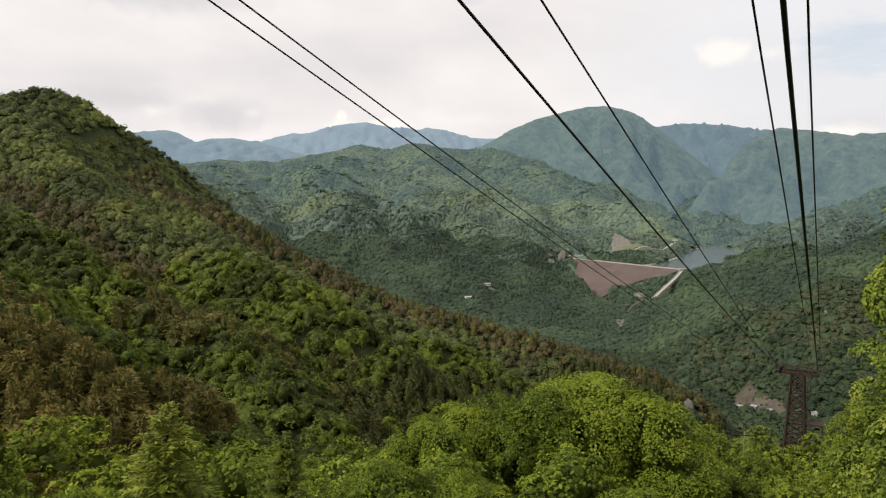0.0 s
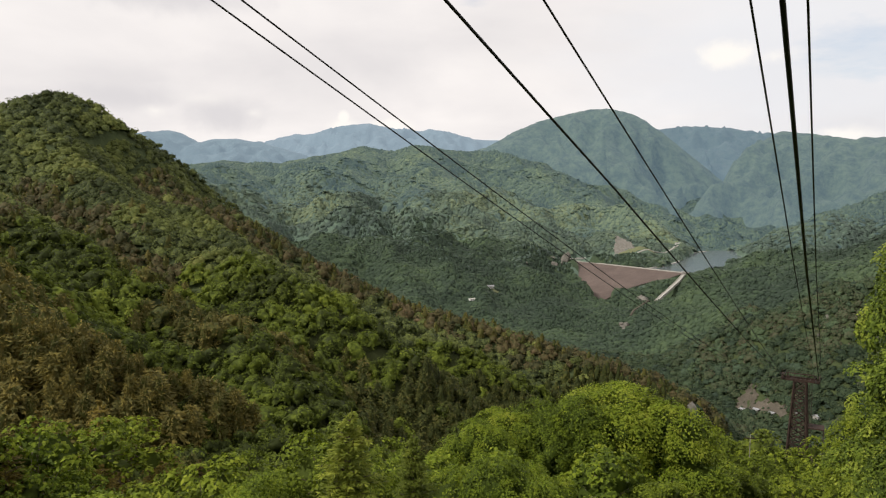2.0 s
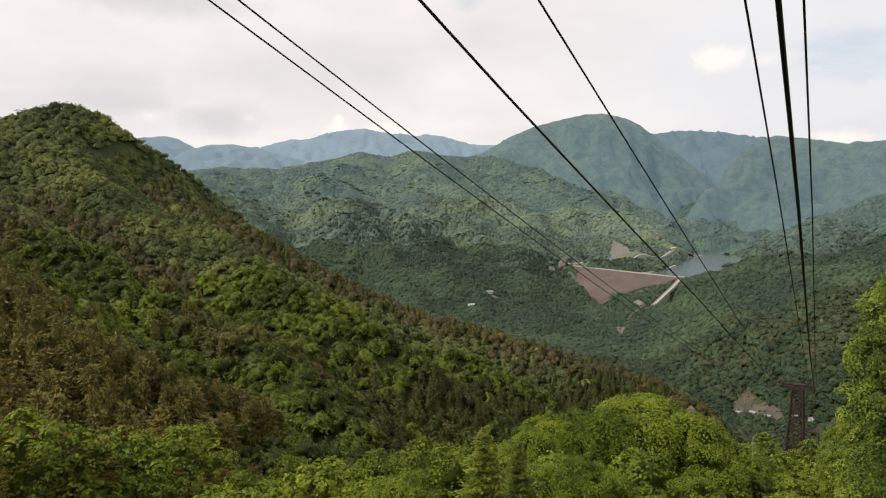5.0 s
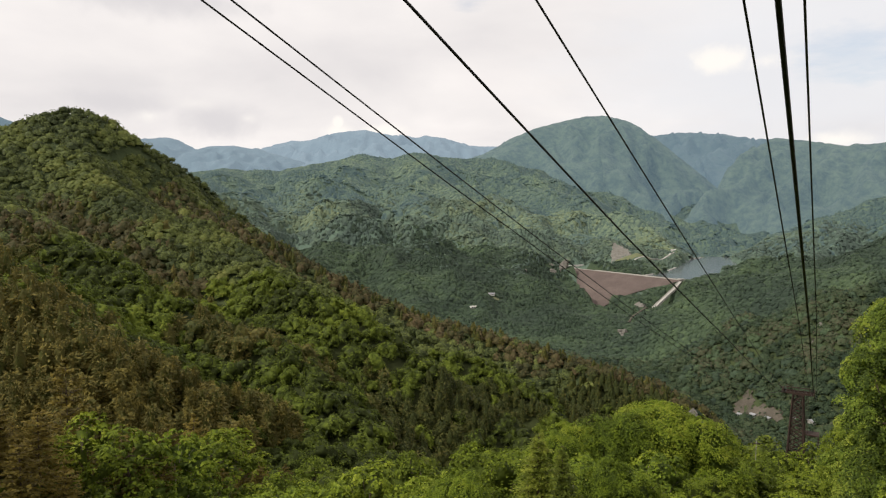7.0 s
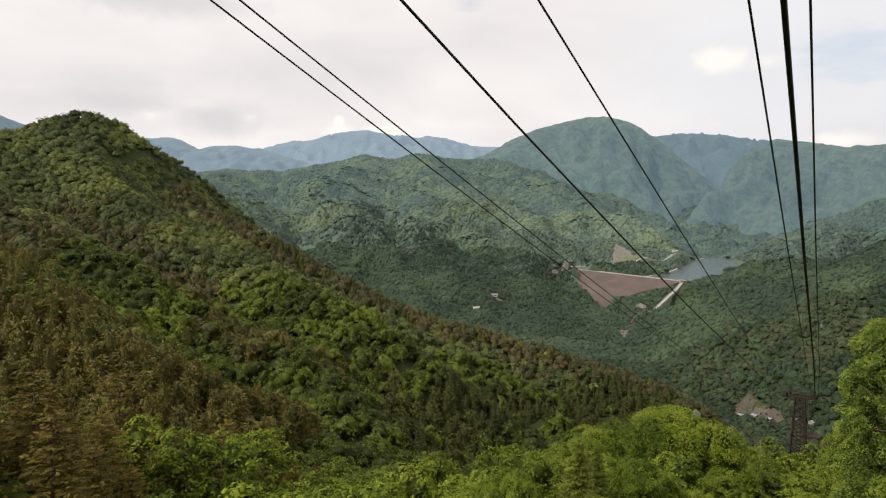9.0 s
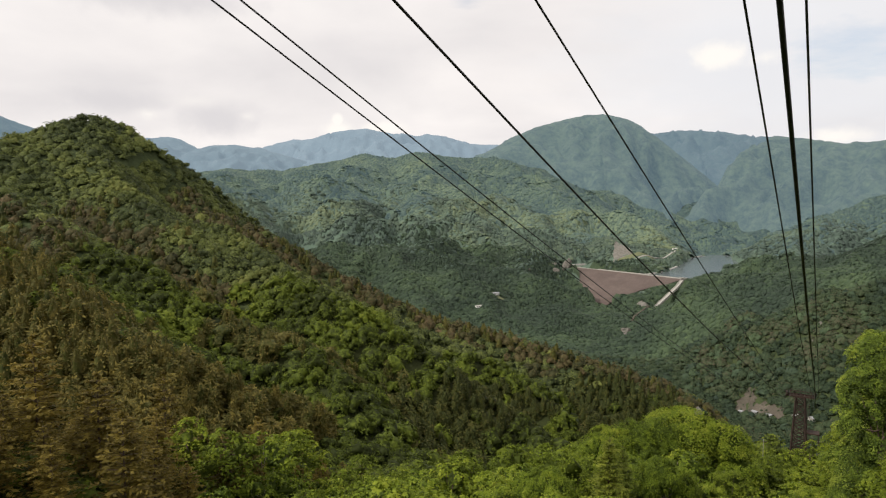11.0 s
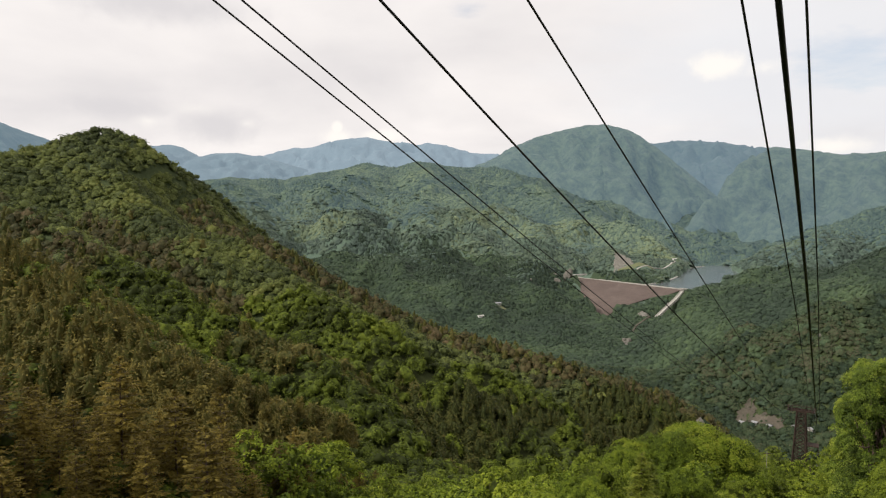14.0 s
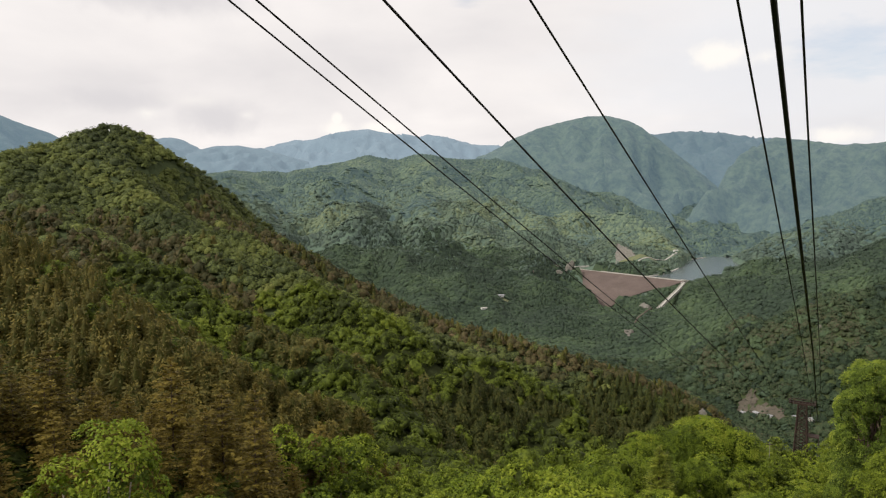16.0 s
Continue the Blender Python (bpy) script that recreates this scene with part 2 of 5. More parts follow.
M_REDPINE = mat_leaf("red_pine_needles", [(0.0, (0.030, 0.035, 0.013)), (0.4, (0.064, 0.062, 0.022)), (0.75, (0.098, 0.079, 0.033)), (1.0, (0.138, 0.098, 0.050))], "tint", 0.15, spread=0.34, sprays=0.45)
M_BANK = mat_leaf("bank_leaves", [(0.0, (0.022, 0.037, 0.020)), (0.3, (0.039, 0.061, 0.030)), (0.6, (0.061, 0.085, 0.040)), (0.82, (0.079, 0.089, 0.047)), (0.92, (0.082, 0.071, 0.043)), (1.0, (0.097, 0.073, 0.050))], "tint", 0.15, spread=0.35, sprays=0.9)
# valley and far leaves go paler and bluer: haze painted into base colour
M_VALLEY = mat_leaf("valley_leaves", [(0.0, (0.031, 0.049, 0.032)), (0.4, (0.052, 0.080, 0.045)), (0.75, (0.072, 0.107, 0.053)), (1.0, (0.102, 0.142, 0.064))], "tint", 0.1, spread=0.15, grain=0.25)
M_FARWOOD = mat_leaf("far_hazed_leaves", [(0.0, (0.068, 0.098, 0.078)), (0.4, (0.102, 0.140, 0.096)), (0.75, (0.142, 0.182, 0.108)), (1.0, (0.190, 0.226, 0.122))], "tint", 0.1, spread=0.15, grain=0.2)
# far haze added as a bluish glow on the crowns
M_DISTANT = mat_leaf("distant_hazed_leaves", [(0.0, (0.044, 0.066, 0.044)), (0.4, (0.084, 0.112, 0.058)), (0.75, (0.122, 0.152, 0.066)), (1.0, (0.170, 0.196, 0.080))], "tint", 0.1, spread=0.15, grain=0.2, glow=(0.22, 0.34, 0.40, 0.22))
M_BARK = mat_surface("bark", [(0.3, (0.05, 0.035, 0.025)), (0.7, (0.14, 0.10, 0.075))], 3.0, 0.9, bump=0.9)
M_PALEBARK = mat_surface("pale_bark", [(0.3, (0.16, 0.13, 0.10)), (0.7, (0.30, 0.26, 0.21))], 3.0, 0.9, bump=0.6)
M_ROPE = mat_surface("steel_rope", [(0.3, (0.012, 0.012, 0.013)), (0.7, (0.035, 0.034, 0.033))], 30.0, 0.55, 0.6, 0.6)
M_RUST = mat_surface("rusty_steel", [(0.3, (0.024, 0.017, 0.014)), (0.55, (0.046, 0.029, 0.022)), (0.75, (0.085, 0.052, 0.038))], 1.2, 0.85, 0.1, 0.5)
M_ROCKFILL = mat_surface("rockfill", [(0.3, (0.089, 0.068, 0.060)), (0.55, (0.129, 0.098, 0.086)), (0.75, (0.183, 0.143, 0.124))], 0.035, 0.95, bump=1.0, fine=18, distance=1.2)
M_CONCRETE = mat_surface("weathered_concrete", [(0.3, (0.28, 0.265, 0.235)), (0.7, (0.45, 0.43, 0.39))], 0.12, 0.9, bump=0.4)
M_PALE = mat_surface("pale_concrete", [(0.3, (0.34, 0.33, 0.30)), (0.7, (0.52, 0.50, 0.46))], 0.15, 0.9, bump=0.4)
M_SCAR = mat_surface("bare_soil", [(0.3, (0.062, 0.056, 0.042)), (0.55, (0.115, 0.098, 0.076)), (0.75, (0.19, 0.165, 0.132))], 0.08, 0.95, bump=1.0, fine=10, distance=1.0)
M_ROCK = mat_surface("pale_rock", [(0.3, (0.093, 0.087, 0.074)), (0.5, (0.178, 0.166, 0.144)), (0.75, (0.281, 0.261, 0.228))], 0.25, 0.9, bump=1.0, fine=8, distance=0.6)
M_WHITE = mat_surface("pale_render", [(0.3, (0.60, 0.59, 0.56)), (0.7, (0.78, 0.77, 0.74))], 0.5, 0.8, bump=0.2)
M_ROOF = mat_surface("grey_roof", [(0.3, (0.20, 0.20, 0.21)), (0.7, (0.36, 0.36, 0.37))], 0.6, 0.6, bump=0.3)
M_DARK = mat_surface("dark_glass", [(0.3, (0.02, 0.022, 0.025)), (0.7, (0.04, 0.045, 0.05))], 1.0, 0.2, bump=0.0)
M_GRASS = mat_surface("meadow", [(0.3, (0.10, 0.12, 0.058)), (0.7, (0.19, 0.19, 0.105))], 0.06, 0.95, bump=0.8, fine=12, distance=0.4)
M_WOODPOLE = mat_surface("pale_pole", [(0.3, (0.180, 0.168, 0.144)), (0.7, (0.252, 0.240, 0.216))], 2.0, 0.85)
# bluer the farther: haze painted into base colours and glow
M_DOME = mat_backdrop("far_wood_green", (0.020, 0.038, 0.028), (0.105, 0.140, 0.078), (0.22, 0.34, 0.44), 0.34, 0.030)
M_FAR = mat_backdrop("far_wood_haze_blue", (0.020, 0.036, 0.036), (0.060, 0.080, 0.065), (0.27, 0.41, 0.53), 0.40, 0.020)
M_BLUENEAR = mat_backdrop("foothill_haze_blue", (0.045, 0.070, 0.085), (0.065, 0.095, 0.11), (0.32, 0.425, 0.515), 0.47, 0.006)
M_BLUE = mat_backdrop("far_range_haze_blue", (0.05, 0.075, 0.095), (0.07, 0.10, 0.12), (0.345, 0.445, 0.535), 0.53, 0.004)

mw, n, l, b = material("lake_water")
b.inputs["Base Color"].default_value = (0.13, 0.15, 0.16, 1)
b.inputs["Roughness"].default_value = 0.12
b.inputs["Specular IOR Level"].default_value = 0.5
bump_node(n, l, noise_node(n, l, 0.25, 4.0).outputs["Fac"], b, 0.25, 0.4)
M_WATER = mw


# ---- building helpers ----
def mesh_from(name, verts, faces, mats, smooth=False):
    me = bpy.data.meshes.new(name)
    me.from_pydata([tuple(v) for v in verts], [], [tuple(f) for f in faces])
    me.materials.append(mats)
    if smooth:
        me.polygons.foreach_set("use_smooth", np.ones(len(me.polygons), bool))
    me.update()
    return me


def mesh_np(name, verts, faces, mat, tint=None, smooth=False):
    """A mesh from numpy arrays; faces is (n, 3) or (n, 4)."""
    k = faces.shape[1]
    me = bpy.data.meshes.new(name)
    me.vertices.add(len(verts)); me.vertices.foreach_set("co", verts.astype(np.float32).ravel())
    me.loops.add(faces.size); me.loops.foreach_set("vertex_index", faces.astype(np.int32).ravel())
    me.polygons.add(len(faces)); me.polygons.foreach_set("loop_start", np.arange(0, faces.size, k, dtype=np.int32))
    if smooth:
        me.polygons.foreach_set("use_smooth", np.ones(len(faces), bool))
    me.update(calc_edges=True)
    if tint is not None:
        at = me.attributes.new("tint", "FLOAT", "POINT")
        at.data.foreach_set("value", tint.astype(np.float32))
    me.materials.append(mat)
    return me


def part(name, me, parent, label=""):
    ob = new(name, me)
    ob.parent = parent
    if label:
        ob["label"] = label
    return ob


def box_bm(bm, x0, x1, y0, y1, z0, z1, m=None):
    vs = [bm.verts.new((x, y, z)) for x in (x0, x1) for y in (y0, y1) for z in (z0, z1)]
    for f in ((0, 1, 3, 2), (4, 6, 7, 5), (0, 4, 5, 1), (2, 3, 7, 6), (0, 2, 6, 4), (1, 5, 7, 3)):
        bm.faces.new([vs[i] for i in f])
    if m is not None:
        bmesh.ops.transform(bm, matrix=m, verts=vs)
    return vs


def bar_bm(bm, p, q, w, h=None):
    """A square bar from p to q."""
    p, q = Vector(p), Vector(q)
    d = (q - p)
    m = Matrix.Translation(p) @ d.to_track_quat("Z", "Y").to_matrix().to_4x4()
    h = h or w
    return box_bm(bm, -w / 2, w / 2, -h / 2, h / 2, 0, d.length, m)


def bm_mesh(name, bm, mat):
    me = bpy.data.meshes.new(name)
    bmesh.ops.recalc_face_normals(bm, faces=bm.faces)
    bm.to_mesh(me)
    bm.free()
    me.materials.append(mat)
    return me


# ---- the lie of the land ----
# ridges: crest points (x, y, z) with the fall of their flanks and the roundness of the crest
RIDGES = [
    # the wooded ridge with the round peak, running down to the river
    (0.66, 12, [(-700, 330, 290), (-560, 430, 262), (-440, 520, 247), (-403, 569, 262.5), (-362, 622, 286), (-330, 632, 280), (-298, 632, 257), (-268, 614, 219), (-236, 595, 193), (-181, 572, 178), (-119, 547, 147),
                (-73, 535, 126), (-28, 519, 109), (31, 489, 100), (68, 465, 92), (99, 432, 87), (126, 408, 84.5), (143, 391, 77), (155, 379, 60), (167, 369, 38), (190, 350, 0)]),
    # the spurs on its near flank
    (0.72, 8, [(-440, 480, 246), (-330, 420, 222), (-225, 350, 186), (-165, 330, 160), (-122, 319, 140), (-95, 303, 134), (-60, 260, 116), (-25, 215, 96), (10, 195, 84)]),
    (0.72, 8, [(-357, 600, 268), (-290, 520, 224), (-199, 430, 186), (-130, 395, 160), (-62, 354, 141), (-35, 340, 122), (10, 310, 95), (60, 290, 70)]),
    (0.70, 7, [(-236, 570, 196), (-150, 480, 160), (-90, 445, 138), (-30, 425, 116), (30, 395, 92), (75, 365, 72), (110, 350, 55)]),
    (0.70, 8, [(-520, 300, 270), (-330, 285, 226), (-209, 262, 182), (-159, 205, 167), (-110, 185, 150), (-60, 185, 130), (0, 190, 100)]),
    (0.64, 9, [(-420, 20, 320), (-200, 0, 236), (-120, 15, 204), (-84, 45, 184), (-66, 68, 168), (-55, 92, 154), (-42, 130, 138), (-10, 170, 114), (40, 210, 86)]),
    # the ridge under the ropeway, and the bank beside it
    (0.42, 12, [(-260, -420, 360), (-120, -230, 284), (-62, -110, 234), (-34, -50, 207), (-8, 0, 187), (-4, 25, 181), (9, 57, 171.5), (28, 85, 160), (61, 116, 149), (150, 260, 88), (240, 420, 10)]),
    (0.50, 6, [(90, -190, 275), (22, -90, 224), (-4, -40, 202), (13, -6, 191), (30, 26, 183), (46, 55, 166), (75, 108, 145)]),
    # right bank of the river
    (0.36, 25, [(1100, 500, 260), (800, 800, 190), (660, 1085, 124), (627, 1217, 104), (560, 1250, 70), (520, 1240, 58)]),
    (0.72, 14, [(800, 560, 210), (520, 620, 150), (410, 670, 112), (350, 720, 72), (315, 740, 52)]),
    (0.55, 15, [(640, 700, 165), (470, 790, 112), (370, 850, 75), (290, 880, 38), (250, 890, 15)]),
    (0.45, 18, [(800, 800, 190), (560, 900, 120), (450, 1010, 80), (440, 1100, 52), (428, 1170, 46)]),
    (0.85, 12, [(520, 620, 144), (500, 720, 134), (470, 790, 114)]),
    (1.0, 10, [(410, 670, 104), (425, 745, 100), (430, 815, 98)]),
    (1.0, 10, [(350, 720, 64), (352, 790, 68), (345, 860, 64)]),
    (0.55, 15, [(620, 420, 150), (490, 500, 70), (420, 530, 25)]),
    # hills beyond the valley
    (0.36, 35, [(-1300, 1900, 290), (-851, 2116, 274), (-693, 2171, 289), (-535, 2265, 288), (-418, 2238, 311), (-278, 2308, 343), (-164, 2318, 333), (-97, 2322, 349), (29, 2373, 335), (173, 2466, 338)]),
    (0.44, 22, [(165, 2366, 333), (293, 2152, 265), (422, 1925, 180), (501, 1802, 135), (553, 1681, 80), (575, 1620, 60)]),
    (0.44, 20, [(-97, 2322, 349), (-60, 1900, 225), (-60, 1480, 142), (-20, 1240, 90), (42, 1090, 48), (60, 1030, 20)]),
    (0.44, 20, [(29, 2373, 335), (150, 1950, 205), (190, 1650, 130), (150, 1420, 92), (230, 1400, 72), (262, 1396, 60)]),
    (0.44, 20, [(-278, 2308, 343), (-350, 1900, 245), (-184, 1464, 147), (-230, 1200, 92), (-180, 1000, 50)]),
    (0.44, 20, [(-693, 2171, 289), (-600, 1600, 215), (-450, 1200, 140), (-350, 900, 100)]),
    (0.50, 16, [(150, 1420, 92), (150, 1290, 68), (172, 1160, 42), (190, 1050, 12)]),
    (0.48, 18, [(293, 2152, 265), (330, 1900, 175), (360, 1700, 118), (400, 1560, 78)]),
    (0.48, 18, [(150, 1950, 205), (60, 1700, 160), (40, 1500, 118), (70, 1350, 80), (100, 1240, 50)]),
    (0.48, 18, [(-184, 1464, 147), (-120, 1300, 105), (-80, 1150, 66), (-40, 1020, 30)]),
    (0.16, 20, [(262, 1400, 60), (320, 1400, 58), (380, 1430, 60), (440, 1490, 63), (490, 1560, 66)]),
    # far end of the lake
    (0.36, 40, [(1700, 1900, 330), (1200, 1700, 220), (900, 1600, 130), (720, 1500, 72)]),
    (0.36, 40, [(1000, 2700, 190), (820, 2150, 95), (705, 1850, 58)]),
]
RIDGES = [(k, w, np.array(p, float)) for k, w, p in RIDGES]
RIVER = np.array([(560, -200, -40), (430, 250, -32), (320, 480, -14), (284, 600, -5), (262, 700, -3), (205, 860, 0), (235, 1000, 4), (265, 1150, 8), (380, 1300, 22), (560, 1480, 30), (760, 1800, 40), (1000, 2400, 80), (900, 4000, 150)], float)
DAM_L, DAM_R = (256.0, 1404.0, 59.0), (418.0, 1197.0, 59.0)
CHUTE = np.array([(417, 1192, 57), (398, 1166, 48), (360, 1131, 28), (338, 1110, 16)], float)
LAKE_Z = 55.0
LAKE = [(358, 1286), (387, 1295), (439, 1345), (506, 1455), (575, 1614), (638, 1675), (679, 1706), (722, 1707), (681, 1585), (666, 1504), (608, 1408), (551, 1314), (519, 1276), (480, 1258), (440, 1226), (424, 1212)]


def along(poly, x, y):
    """Distance to a polyline and the height at its nearest point."""
    best, hz = np.full(x.shape, 1e18), np.zeros(x.shape)
    for a, c in zip(poly[:-1], poly[1:]):
        d = c - a
        t = np.clip(((x - a[0]) * d[0] + (y - a[1]) * d[1]) / (d[0] ** 2 + d[1] ** 2), 0, 1)
        r = (x - a[0] - t * d[0]) ** 2 + (y - a[1] - t * d[1]) ** 2
        near = r < best
        best, hz = np.where(near, r, best), np.where(near, a[2] + t * d[2], hz)
    return np.sqrt(best), hz


def waves(x, y, size, seed):
    """Cheap smooth noise of about +-1: a few crossed sines."""
    rng = np.random.RandomState(seed)
    s = 0
    for i in range(6):
        a, f, p = rng.rand() * 6.283, (0.6 + 0.9 * rng.rand()) * 6.283 / size, rng.rand() * 6.283
        s = s + np.sin((x * math.cos(a) + y * math.sin(a)) * f + p + 1.3 * np.sin((y * math.cos(a) - x * math.sin(a)) * f * 0.6 + p))
    return s / 3.0


def inside(poly, x, y):
    r = np.zeros(x.shape, bool)
    for (x0, y0), (x1, y1) in zip(poly, poly[1:] + poly[:1]):
        c = ((y0 > y) != (y1 > y)) & (x < (x1 - x0) * (y - y0) / (y1 - y0 + 1e-9) + x0)
        r ^= c
    return r


LEFT_FOOT = [(256.0, 1404.0), (257.0, 1375.0), (255.0, 1298.0), (259.0, 1237.0), (262.0, 1176.0)]
RIGHT_FOOT = [(421.0, 1193.0), (386.0, 1188.0), (359.0, 1196.0), (332.0, 1194.0), (306.0, 1194.0), (285.0, 1180.0), (273.0, 1172.0), (264.0, 1172.0)]
DAM_FACE = LEFT_FOOT + RIGHT_FOOT[::-1]
DAM_CLEAR = [(247.0, 1250.0), (246.0, 1180.0), (256.0, 1140.0), (278.0, 1150.0), (290.0, 1178.0), (272.0, 1190.0)]     # ground lowered before the toe, to keep it in the camera's view


def dam_plane(x, y):
    """Height of the dam's downstream face."""
    ux, uy = (DAM_R[0] - DAM_L[0]), (DAM_R[1] - DAM_L[1])
    k = math.hypot(ux, uy)
    away = ((x - DAM_L[0]) * uy - (y - DAM_L[1]) * ux) / k      # downstream of the crest line
    return DAM_L[2] - np.maximum(away - 3.5, 0) / 2.72


def ground_z(x, y):
    x, y = np.asarray(x, float), np.asarray(y, float)
    r, z = along(RIVER, x, y)
    vals = [z + 0.10 * np.maximum(r - 12, 0) ** 0.9]
    for k, w, p in RIDGES:
        d, hz = along(p, x, y)
        vals.append(hz - k * (np.sqrt(d * d + w * w) - w))
    v = np.stack(vals)
    top = v.max(0)
    soft = 5.0
    z = top + soft * np.log(np.exp((v - top) / soft).sum(0)) - 1.5
    dist = np.hypot(x, y)
    amp = np.clip((dist - 120) / 500, 0, 1)
    far = np.clip((dist - 850) / 500, 0, 1)
    ribs = (1 - np.abs(waves(x, y, 420, 5))) * 40 + (1 - np.abs(waves(x, y, 170, 8))) * 20 - 36
    crest = along(RIDGES[16][2], x, y)[0]
    z = z + amp * (1.8 * waves(x, y, 70, 3)) + far * ribs * np.clip(crest / 260, 0.08, 1)
    z = np.where(inside(LAKE, x, y), np.minimum(z, LAKE_Z - 6), z)
    # the natural bank meets the foot of the dam's face
    d, _ = along(np.array([(a, c, 0) for a, c in RIGHT_FOOT], float), x, y)
    z = np.where((d < 34) & ~inside(LAKE, x, y), np.maximum(z, dam_plane(x, y) + 0.8 - 0.02 * d * d), z)
    # the shore stands above the water
    d, _ = along(np.array([(a, c, 0) for a, c in LAKE[-5:] + LAKE[:1]], float), x, y)
    z = np.where((d < 30) & ~inside(LAKE, x, y), np.maximum(z, np.minimum(LAKE_Z + 1.6 - 0.5 * np.maximum(d - 9, 0), dam_plane(x, y) + 2)), z)

    d, hz = along(CHUTE, x, y)
    z = np.where(d < 9, np.minimum(z, hz - 1.5 + np.maximum(0, d - 5) * 0.8), z)
    d2 = [(px * 1.0, py * 1.0) for px, py in DAM_FACE]
    z = np.where(inside(d2, x, y), np.minimum(z, dam_plane(x, y) - 2.0), z)
    z = np.where(inside(DAM_CLEAR, x, y), np.minimum(z, np.maximum(dam_plane(x, y) - 3.0, 5.0)), z)
    return z


def polar_ground():
    front = np.arange(-50, 50.01, 0.34)
    back = np.arange(56, 304.1, 4.0)
    az_all = np.radians(np.concatenate([front, back]))
    rad = np.concatenate([[0.0], 4 * (300 / 4) ** np.linspace(0, 1, 56), np.arange(312, 1000, 11.0), np.arange(1000, 2700, 15.0), np.linspace(2720, 4900, 14)])
    A, Rr = np.meshgrid(az_all, rad)
    x, y = Rr * np.sin(A), -70 + Rr * np.cos(A)
    z = ground_z(x, y)
    na, nr = len(az_all), len(rad)
    idx = np.arange(na * nr).reshape(nr, na)
    nxt = np.roll(idx, -1, 1)
    faces = np.stack([idx[:-1], nxt[:-1], nxt[1:], idx[1:]], -1).reshape(-1, 4)
    return np.stack([x, y, z], -1).reshape(-1, 3), faces[:, ::-1]


gv, gf = polar_ground()
ground = new("ground", mesh_np("ground", gv, gf, M_FLOOR, smooth=True))
# undergrowth floor down the valley and on the far hills, paled by painted haze
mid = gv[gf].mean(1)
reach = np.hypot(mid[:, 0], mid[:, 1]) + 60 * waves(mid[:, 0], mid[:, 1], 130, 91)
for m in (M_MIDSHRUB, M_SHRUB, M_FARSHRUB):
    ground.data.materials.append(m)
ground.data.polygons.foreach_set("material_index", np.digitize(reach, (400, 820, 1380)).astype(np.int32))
tagged(ground, "steep wooded valley ground of dark leaf litter and undergrowth", "ground", kind="structure")


def range_mesh(name, mat, crest, fall, depth, label, rough=18.0, step=14.0, seed=1):
    """A far mountain range: both flanks of a crest line, with ribs and gullies."""
    p = np.array(crest, float)
    seg = np.r_[0, np.cumsum(np.hypot(*(p[1:, :2] - p[:-1, :2]).T))]
    s = np.arange(0, seg[-1], step)
    cx, cy, cz = (np.interp(s, seg, p[:, i]) for i in range(3))
    ker = np.hanning(7); ker /= ker.sum()
    cz = np.convolve(np.pad(cz, 3, "edge"), ker, "valid")
    d = np.linspace(-0.25, 1, 60) * depth
    nx, ny = -np.gradient(cy), np.gradient(cx)
    k = np.hypot(nx, ny)
    nx, ny = nx / k, ny / k
    flip = np.sign(nx * cx + ny * cy)
    nx, ny = -nx * flip, -ny * flip                       # towards the valley
    nx, ny = (np.convolve(np.pad(q, 20, "edge"), np.ones(41) / 41, "valid") for q in (nx, ny))
    D, S = np.meshgrid(d, s)
    x, y = cx[:, None] + nx[:, None] * D, cy[:, None] + ny[:, None] * D
    z = cz[:, None] - fall * (np.sqrt(D * D + 60 ** 2) - 60)
    away = np.clip(np.abs(D) / 250, 0, 1)
    z = z + away * rough * (2.6 * (0.5 - np.abs(waves(x, y, 420, seed))) + 1.3 * (0.5 - np.abs(waves(x, y, 170, seed + 1)))) + 1.3 * waves(x, y, 60, seed + 2) + 0.6 * waves(x, y, 30, seed + 3)
    i = np.arange(x.size).reshape(x.shape)
    f = np.stack([i[:-1, :-1], i[1:, :-1], i[1:, 1:], i[:-1, 1:]], -1).reshape(-1, 4)
    ob = new(name, mesh_np(name, np.stack([x, y, z], -1).reshape(-1, 3), f, mat, smooth=True))
    tagged(ob, label, "mountain", kind="structure")
    return ob


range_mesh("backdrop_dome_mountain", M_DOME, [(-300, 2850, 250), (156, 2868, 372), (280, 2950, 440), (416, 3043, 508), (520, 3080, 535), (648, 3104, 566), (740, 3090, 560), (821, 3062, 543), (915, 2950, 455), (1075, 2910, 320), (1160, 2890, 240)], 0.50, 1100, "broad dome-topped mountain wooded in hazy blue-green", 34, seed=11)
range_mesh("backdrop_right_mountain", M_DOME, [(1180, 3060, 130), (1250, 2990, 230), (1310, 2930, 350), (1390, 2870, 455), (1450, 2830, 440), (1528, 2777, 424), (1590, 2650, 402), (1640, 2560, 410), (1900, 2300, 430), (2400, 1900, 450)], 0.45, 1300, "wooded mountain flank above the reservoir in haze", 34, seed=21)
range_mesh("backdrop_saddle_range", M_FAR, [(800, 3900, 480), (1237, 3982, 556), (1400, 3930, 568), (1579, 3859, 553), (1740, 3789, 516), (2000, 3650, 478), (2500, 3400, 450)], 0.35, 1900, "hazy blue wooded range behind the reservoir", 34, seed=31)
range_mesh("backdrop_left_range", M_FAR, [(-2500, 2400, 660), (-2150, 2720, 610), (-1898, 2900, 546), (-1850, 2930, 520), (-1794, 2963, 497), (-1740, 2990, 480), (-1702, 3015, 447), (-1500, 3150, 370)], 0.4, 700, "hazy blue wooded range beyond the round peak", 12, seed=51)
